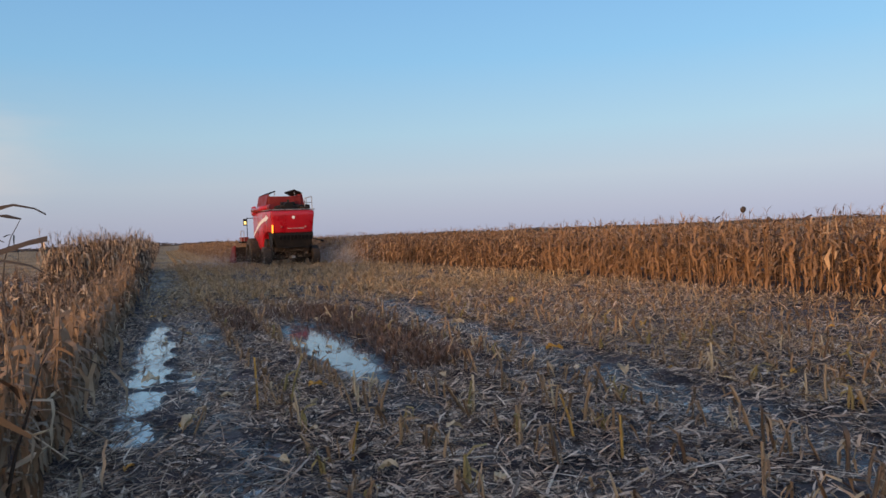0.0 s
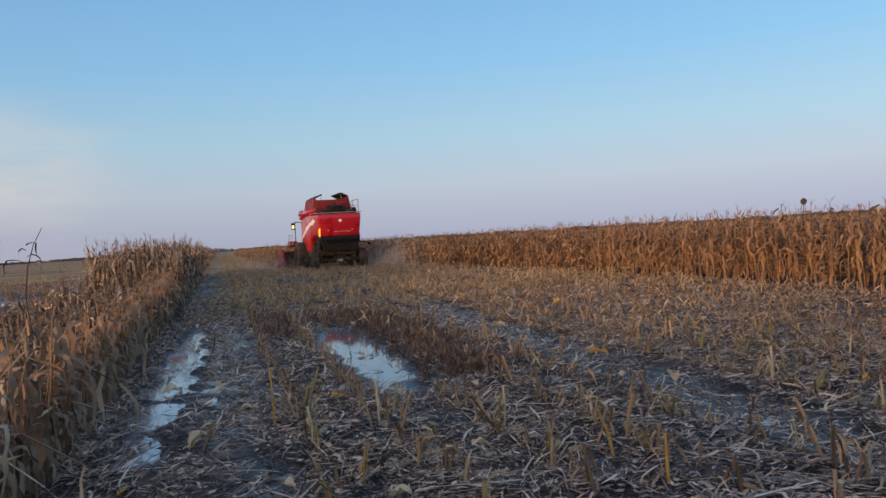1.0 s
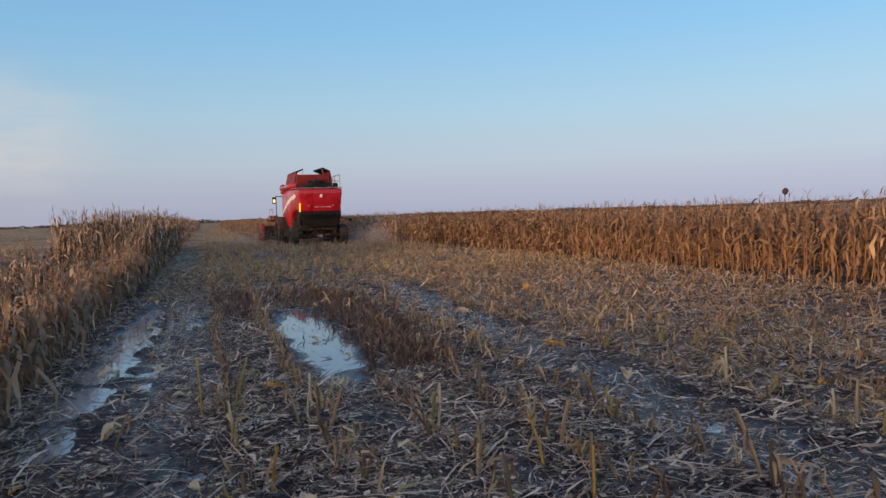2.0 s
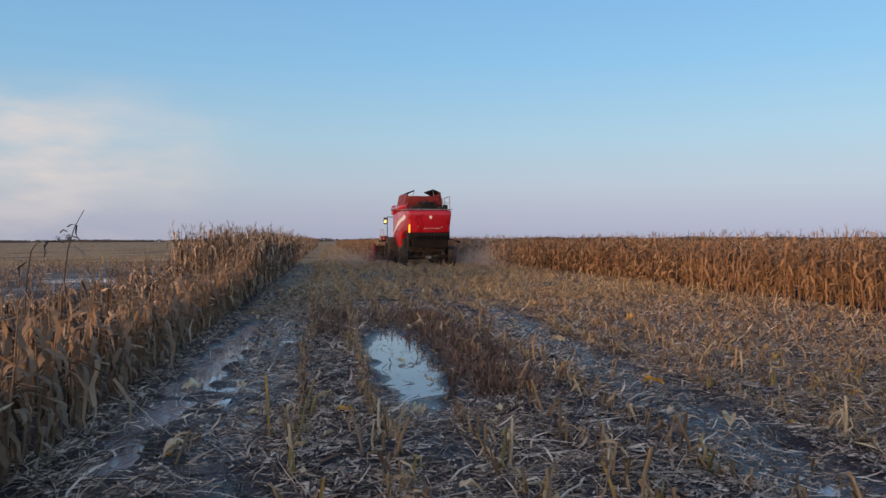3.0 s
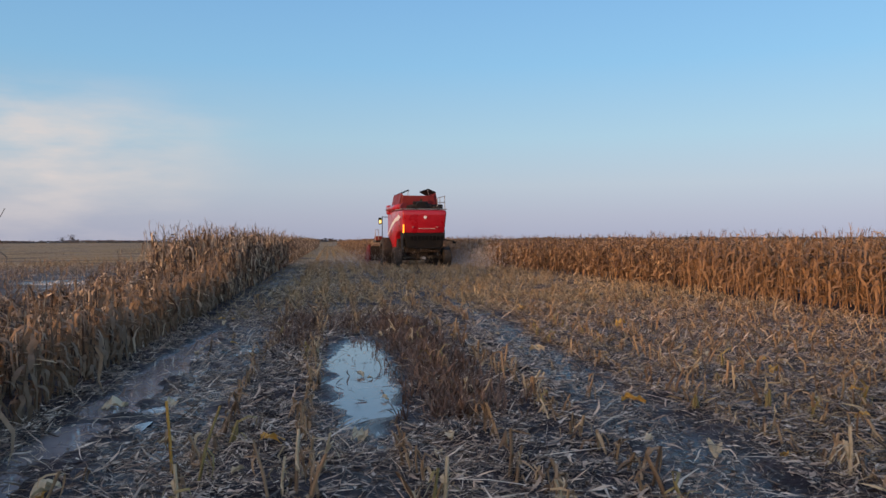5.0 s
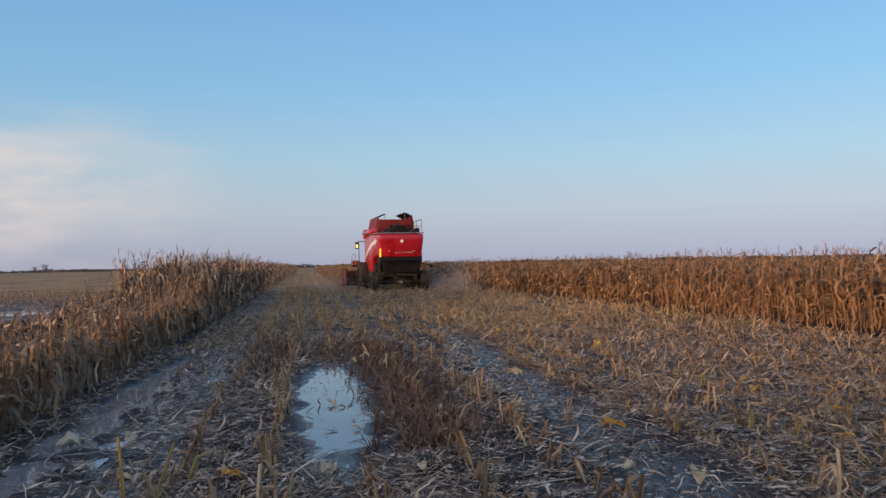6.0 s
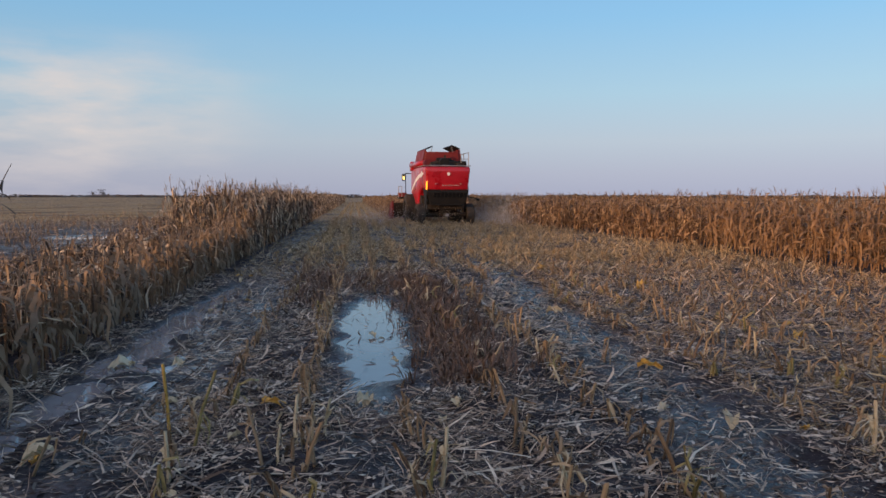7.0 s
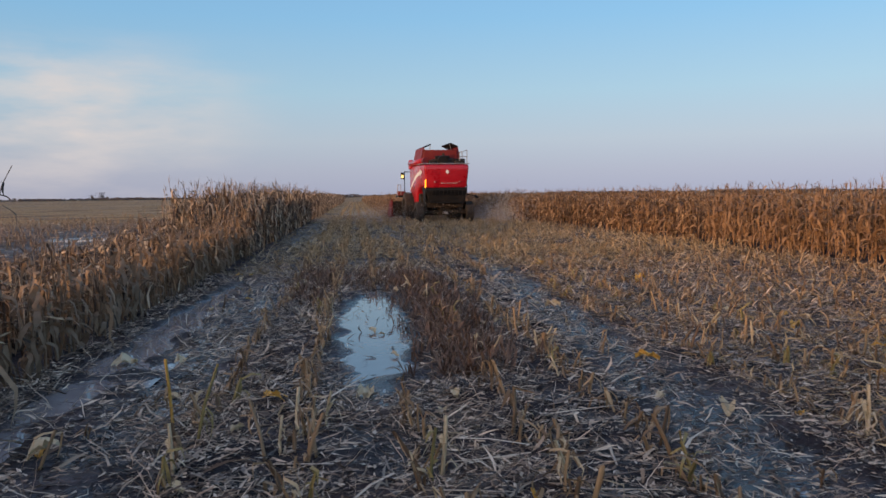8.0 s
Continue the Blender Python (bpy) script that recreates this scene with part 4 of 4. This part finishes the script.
def weed_tuft(seed):
    r = random.Random(seed)
    made = []
    for i in range(9):
        a, l = r.uniform(0, 6.28), r.uniform(0.10, 0.28)
        up = r.uniform(0.5, 1.4)
        p = np.array([r.uniform(-0.05, 0.05), r.uniform(-0.05, 0.05), -0.01])
        d = np.array([math.cos(a) * math.cos(up), math.sin(a) * math.cos(up), math.sin(up)])
        made.append(ribbon([p, p + d * l * 0.5, p + d * l + np.array([0, 0, -0.3 * l])], [0.008, 0.012, 0.004], (-math.sin(a), math.cos(a), 0.0)))
    return joined(made)


n = 800
x = np.concatenate([rng.normal(3.05, 0.22, n), rng.uniform(0.9, 3.0, 170), rng.normal(1.35, 0.18, 90)])
y = np.concatenate([rng.uniform(8.0, 16.0, n), rng.normal(15.8, 1.0, 170), rng.uniform(12.5, 16.5, 90)])
v, f = scatter([weed_tuft(i) for i in range(10)], x, y, height(x, y), rng.uniform(0, 6.28, len(x)), rng.uniform(0.7, 1.3, len(x)))
thing("dead_weeds", quads("dead_weeds", v, f), WEED, "low dead reddish brown weeds along the puddle", "weeds", kind="stuff")

# ---- single stubs, husks and stems that stand out ----


def stub_thing(seed, tall, mat, label, at, turn=0.0):
    g = stub_pieces(seed, tall, 6)
    top = empty("corn_stub", pose(at[0], at[1], float(height(*at)) - 0.01, 0, 0, turn), label, "corn stub", "cut stalks in the foreground")
    mesh_part("stalk", quads("stalk", *g["stalk"]), mat, top)
    for l in g["leaf"]:
        mesh_part("leaf", quads("leaf", *l), STUB if mat is GOLD else mat, top)
    return top


MOSS = material("greenish_stalk", [(0.16, 0.12, 0.05), (0.30, 0.24, 0.09), (0.42, 0.34, 0.14)], 6, (0.5, 0.8), island=0.2)
for seed, tall, mat, at, label in (
    (901, 0.52, GOLD, (0.76, 6.93), "tall golden cut corn stalk beside the wheel track"),
    (902, 0.48, MOSS, (0.98, 6.55), "leaning greenish cut corn stalk"),
    (903, 0.34, GOLD, (2.78, 4.72), "bent cut stalk with a hooked golden husk"),
    (904, 0.28, GOLD, (2.78, 4.10), "short cut stalk with bright yellow end"),
    (905, 0.30, MOSS, (2.36, 5.78), "cut corn stalk with pale hanging leaves"),
    (906, 0.32, STUB, (1.46, 6.10), "splintered brown cut corn stalk"),
    (907, 0.30, GOLD, (1.15, 4.9), "cut stalk with torn golden husk"),
):
    stub_thing(seed, tall, mat, label, at)
base = [stub_thing(920 + i, 0.11 + 0.05 * i, (STUB, MOSS, STUB, HUSK)[i], "dry cut corn stalk with torn leaves standing in mud", (1.7 + 0.02 * i, 5.0 + i * 0.6)) for i in range(4)]
for i in range(150):
    row = random.choice([0.94, 1.64, 2.34, 3.04, 3.74, 5.14, 5.84, 6.54])
    px, py = row + random.gauss(0, 0.07), random.uniform(4.0, 15.0)
    if in_track(np.array([px]), np.array([py]))[0]:
        continue
    k = random.uniform(0.7, 1.25)
    m = pose(px, py, float(height(px, py)) - 0.01, random.gauss(0, 9), random.gauss(0, 9), random.uniform(0, 360))
    copy_thing(random.choice(base), m).matrix_basis = m @ Matrix.Scale(k, 4)


def husk_mesh(seed):
    """A torn, cupped piece of husk: three overlapping curled sheets."""
    r = random.Random(seed)
    bm = bmesh.new()
    for k in range(2):
        a = r.uniform(0, 6.28) if k == 0 else a + r.uniform(-0.5, 0.5)
        grid = []
        for i in range(5):
            t = i / 4
            w = 0.04 * math.sin(math.pi * (0.15 + 0.8 * t)) * r.uniform(0.8, 1.2)
            row = []
            for j in (-1, 0, 1):
                px, py, pz = t * 0.2 - 0.03, j * w, 0.02 + 0.05 * math.sin(t * 2.6) + abs(j) * 0.03 * r.uniform(-0.6, 1.6) + r.uniform(-0.012, 0.012)
                row.append(bm.verts.new((px * math.cos(a) - py * math.sin(a), px * math.sin(a) + py * math.cos(a), pz)))
            grid.append(row)
        for i in range(4):
            for j in range(2):
                bm.faces.new((grid[i][j], grid[i][j + 1], grid[i + 1][j + 1], grid[i + 1][j]))
    me = bpy.data.meshes.new("corn_husk")
    bm.to_mesh(me)
    bm.free()
    return me


def husk(me, at, k, turn, label):
    ob = tagged(new("corn_husk", me), label, "husk", "husks lying on the mud")
    ob.matrix_basis = pose(at[0], at[1], max(float(height(*at)), -0.06), random.gauss(0, 8), random.gauss(0, 8), turn) @ Matrix.Scale(k, 4)
    return ob


PALE_HUSKS, GOLD_HUSKS = [husk_mesh(i) for i in range(6)], [husk_mesh(20 + i) for i in range(4)]
for me in PALE_HUSKS:
    me.materials.append(HUSK)
for me in GOLD_HUSKS:
    me.materials.append(GOLD)
for at, k, gold in (((0.12, 6.31), 1.0, False), ((-0.13, 9.23), 1.3, False), ((6.70, 14.18), 1.5, True), ((4.57, 6.77), 1.1, False), ((2.07, 7.81), 1.1, False), ((4.73, 8.47), 1.1, True), ((0.32, 9.3), 0.9, False), ((4.6, 12.0), 1.2, False), ((5.9, 17.6), 1.6, True), ((6.96, 9.9), 1.3, True), ((1.32, 7.35), 0.9, True)):
    husk(random.choice(GOLD_HUSKS if gold else PALE_HUSKS), at, k, random.uniform(0, 360), "bright golden corn husk lying on stubble" if gold else "pale torn corn husk lying on mud")
for i in range(170):
    px, py = random.uniform(-0.3, 11.5), 3.5 + 24 * random.random() ** 1.3
    gold = random.random() < 0.3
    husk(random.choice(GOLD_HUSKS if gold else PALE_HUSKS), (px, py), random.uniform(0.3, 0.7), random.uniform(0, 360), "golden corn husk lying among the stubble" if gold else "pale dry corn husk lying among the stubble")

# tall dead stems that rise out of the stunted corn
DARK = material("dark_dead_stem", [(0.03, 0.025, 0.022), (0.07, 0.055, 0.045)], 8, (0.7, 0.9), bump=0.1)


def bent_stem(at, points, leaves, label):
    top = empty("dead_stem", pose(at[0], at[1], float(height(*at)) - 0.02), label, "dead plant")
    mesh_part("stem", quads("stem", *pipe(points, np.linspace(0.012, 0.004, len(points)), 5)), DARK, top)
    r = random.Random(5)
    for h, a, l in leaves:
        mesh_part("leaf", quads("leaf", *leaf_strip(r, (points[-3][0], points[-3][1], h), a, l, 0.035, 0.5, 6)), DARK, top)


bent_stem((-1.82, 10.4), [(0, 0, 0), (0.03, 0, 0.6), (-0.02, 0, 1.1), (0.02, 0, 1.45), (0.10, 0, 1.72), (0.20, 0.02, 1.92)], [(1.46, 0.2, 0.45), (1.5, 2.9, 0.42), (1.58, 0.4, 0.35), (1.66, 3.4, 0.3), (1.72, 5.8, 0.3)], "tall dark dead stem with drooping leaves")
bent_stem((-2.25, 10.3), [(0, 0, 0), (0.0, 0, 0.6), (0.03, 0, 1.1), (0.08, 0, 1.45), (0.17, 0, 1.58), (0.27, 0, 1.56)], [(1.3, 2.9, 0.3)], "hooked dark dead stem leaning over the corn")

# a corn plant with long arching leaves at the strip's edge
arch = empty("corn_plant", pose(-0.86, 4.0, float(height(-0.86, 4.0)) - 0.02), "dark dry corn plant with long arching leaves", "corn plant")
mesh_part("stalk", quads("stalk", *pipe([(0, 0, 0), (0.01, 0, 0.8), (0.0, 0, 1.35), (0.02, 0, 1.62)], [0.015, 0.013, 0.010, 0.006], 5)), DARK, arch)
for pts, wide in (
    ([(0.02, 0, 1.50), (0.05, 0.01, 1.66), (0.11, 0.02, 1.75), (0.19, 0.02, 1.77), (0.28, 0.03, 1.75), (0.33, 0.03, 1.72)], [0.035, 0.045, 0.03, 0.014, 0.010, 0.012]),
    ([(0.02, 0, 1.48), (0.12, 0.02, 1.54), (0.24, 0.03, 1.58), (0.33, 0.04, 1.60)], [0.02, 0.035, 0.03, 0.035]),
    ([(0.02, 0, 1.48), (0.14, -0.02, 1.50), (0.26, -0.03, 1.47), (0.32, -0.03, 1.43)], [0.012, 0.014, 0.012, 0.006]),
    ([(0.11, 0.02, 1.72), (0.16, 0.02, 1.715), (0.22, 0.03, 1.70)], [0.006, 0.022, 0.010]),
):
    mesh_part("leaf", quads("leaf", *ribbon(pts, wide, (0.0, 0.55, 0.83))), DARK, arch)

# dried seed head over the field
flower = empty("dried_sunflower", pose(21.4, 24.0, 0), "dark dried sunflower head on a tall stem", "sunflower")
mesh_part("stem", quads("stem", *pipe([(0, 0, 0), (0.02, 0, 1.0), (0, 0, 1.75), (-0.02, -0.03, 2.0)], [0.016, 0.014, 0.012, 0.012], 5)), DARK, flower)
bm = bmesh.new()
bmesh.ops.create_uvsphere(bm, u_segments=14, v_segments=8, radius=0.13)
for v in bm.verts:
    v.co = Vector((v.co.x, v.co.y * 0.55, v.co.z)) * random.uniform(0.88, 1.1) + Vector((-0.02, -0.04, 2.0))
part("seed_head", bm, DARK, flower)
for i, (px, py, h) in enumerate(((15.5, 33.0, 1.95), (14.2, 27.0, 1.85), (19.0, 40.0, 2.0))):
    st = empty("dead_stem", pose(px, py, 0), "thin dark weed rising above the corn", "dead plant")
    mesh_part("stem", quads("stem", *pipe([(0, 0, 0), (0.02, 0, 1.0), (0.05, 0, h)], [0.014, 0.012, 0.006], 4)), DARK, st)
    mesh_part("leaf", quads("leaf", *leaf_strip(random.Random(i), (0.04, 0, h - 0.25), i * 2.0, 0.3, 0.03, 0.9, 5)), DARK, st)

# ---- far woods along the horizon ----


def clump(seed):
    """A ragged crown of small leaf sheets."""
    r = random.Random(seed)
    made = []
    for i in range(14):
        c = np.array([r.gauss(0, 0.42), r.gauss(0, 0.42), r.uniform(0.05, 1.0)])
        a, w = r.uniform(0, 6.28), r.uniform(0.14, 0.34) * (1.15 - c[2] * 0.6)
        d = np.array([math.cos(a), math.sin(a), 0])
        made.append(ribbon([c - d * w, c + d * w * 0.2 + np.array([0, 0, 0.1 * w]), c + d * w], [w * 0.7, w * 1.3, w * 0.6], (0, 0, 1)))
    return joined(made)


n = 1800
az = rng.uniform(-1.0, 1.1, n)
dist = rng.uniform(1250, 1500, n)
x, y = dist * np.sin(az), dist * np.cos(az)
big = 3.4 + 2.2 * lattice(az * 30, az * 0 + 2, 11) ** 2 + 1.2 * rng.random(n) ** 6
v, f = scatter([clump(i) for i in range(8)], x, y, np.full(n, -0.3), rng.uniform(0, 6.28, n), big * np.where(rng.random(n) < 0.5, 2.2, 2.8), tall=np.where(az < -0.1, 0.36, 0.42))
thing("far_woods", quads("far_woods", v, f), WOODS, "dark line of far woods on the horizon", "woods", kind="stuff")


def far_tree(px, py, tall, seed):
    tree = empty("tree", pose(px, py, -0.3), "dark bare tree far off on the horizon", "tree")
    r = random.Random(seed)
    limbs = [pipe([(0, 0, 0), (0.1, 0, tall * 0.35), (0, 0.1, tall * 0.6)], [tall * 0.035, tall * 0.025, tall * 0.012], 6)]
    for i in range(6):
        a, h = r.uniform(0, 6.28), tall * r.uniform(0.3, 0.55)
        limbs.append(pipe([(0.05, 0, h), (math.cos(a) * tall * 0.2, math.sin(a) * tall * 0.2, h + tall * 0.2), (math.cos(a) * tall * 0.32, math.sin(a) * tall * 0.32, h + tall * 0.34)], [tall * 0.014, tall * 0.009, tall * 0.004], 4))
    mesh_part("trunk", quads("trunk", *joined(limbs)), WOODS, tree)
    got = []
    for i in range(160):
        c = np.array([r.gauss(0, 0.2) * tall, r.gauss(0, 0.2) * tall, tall * r.uniform(0.35, 1.0)])
        a, w = r.uniform(0, 6.28), tall * r.uniform(0.02, 0.06)
        d = np.array([math.cos(a), math.sin(a), 0])
        got.append(ribbon([c - d * w, c, c + d * w], [w * 0.6, w * 1.4, w * 0.5], (0, 0, 1)))
    mesh_part("crown", quads("crown", *joined(got)), WOODS, tree)


far_tree(-356.0, 1150.0, 12.0, 1)
far_tree(-372.0, 1160.0, 9.0, 2)
far_tree(700.0, 1100.0, 9.0, 3)
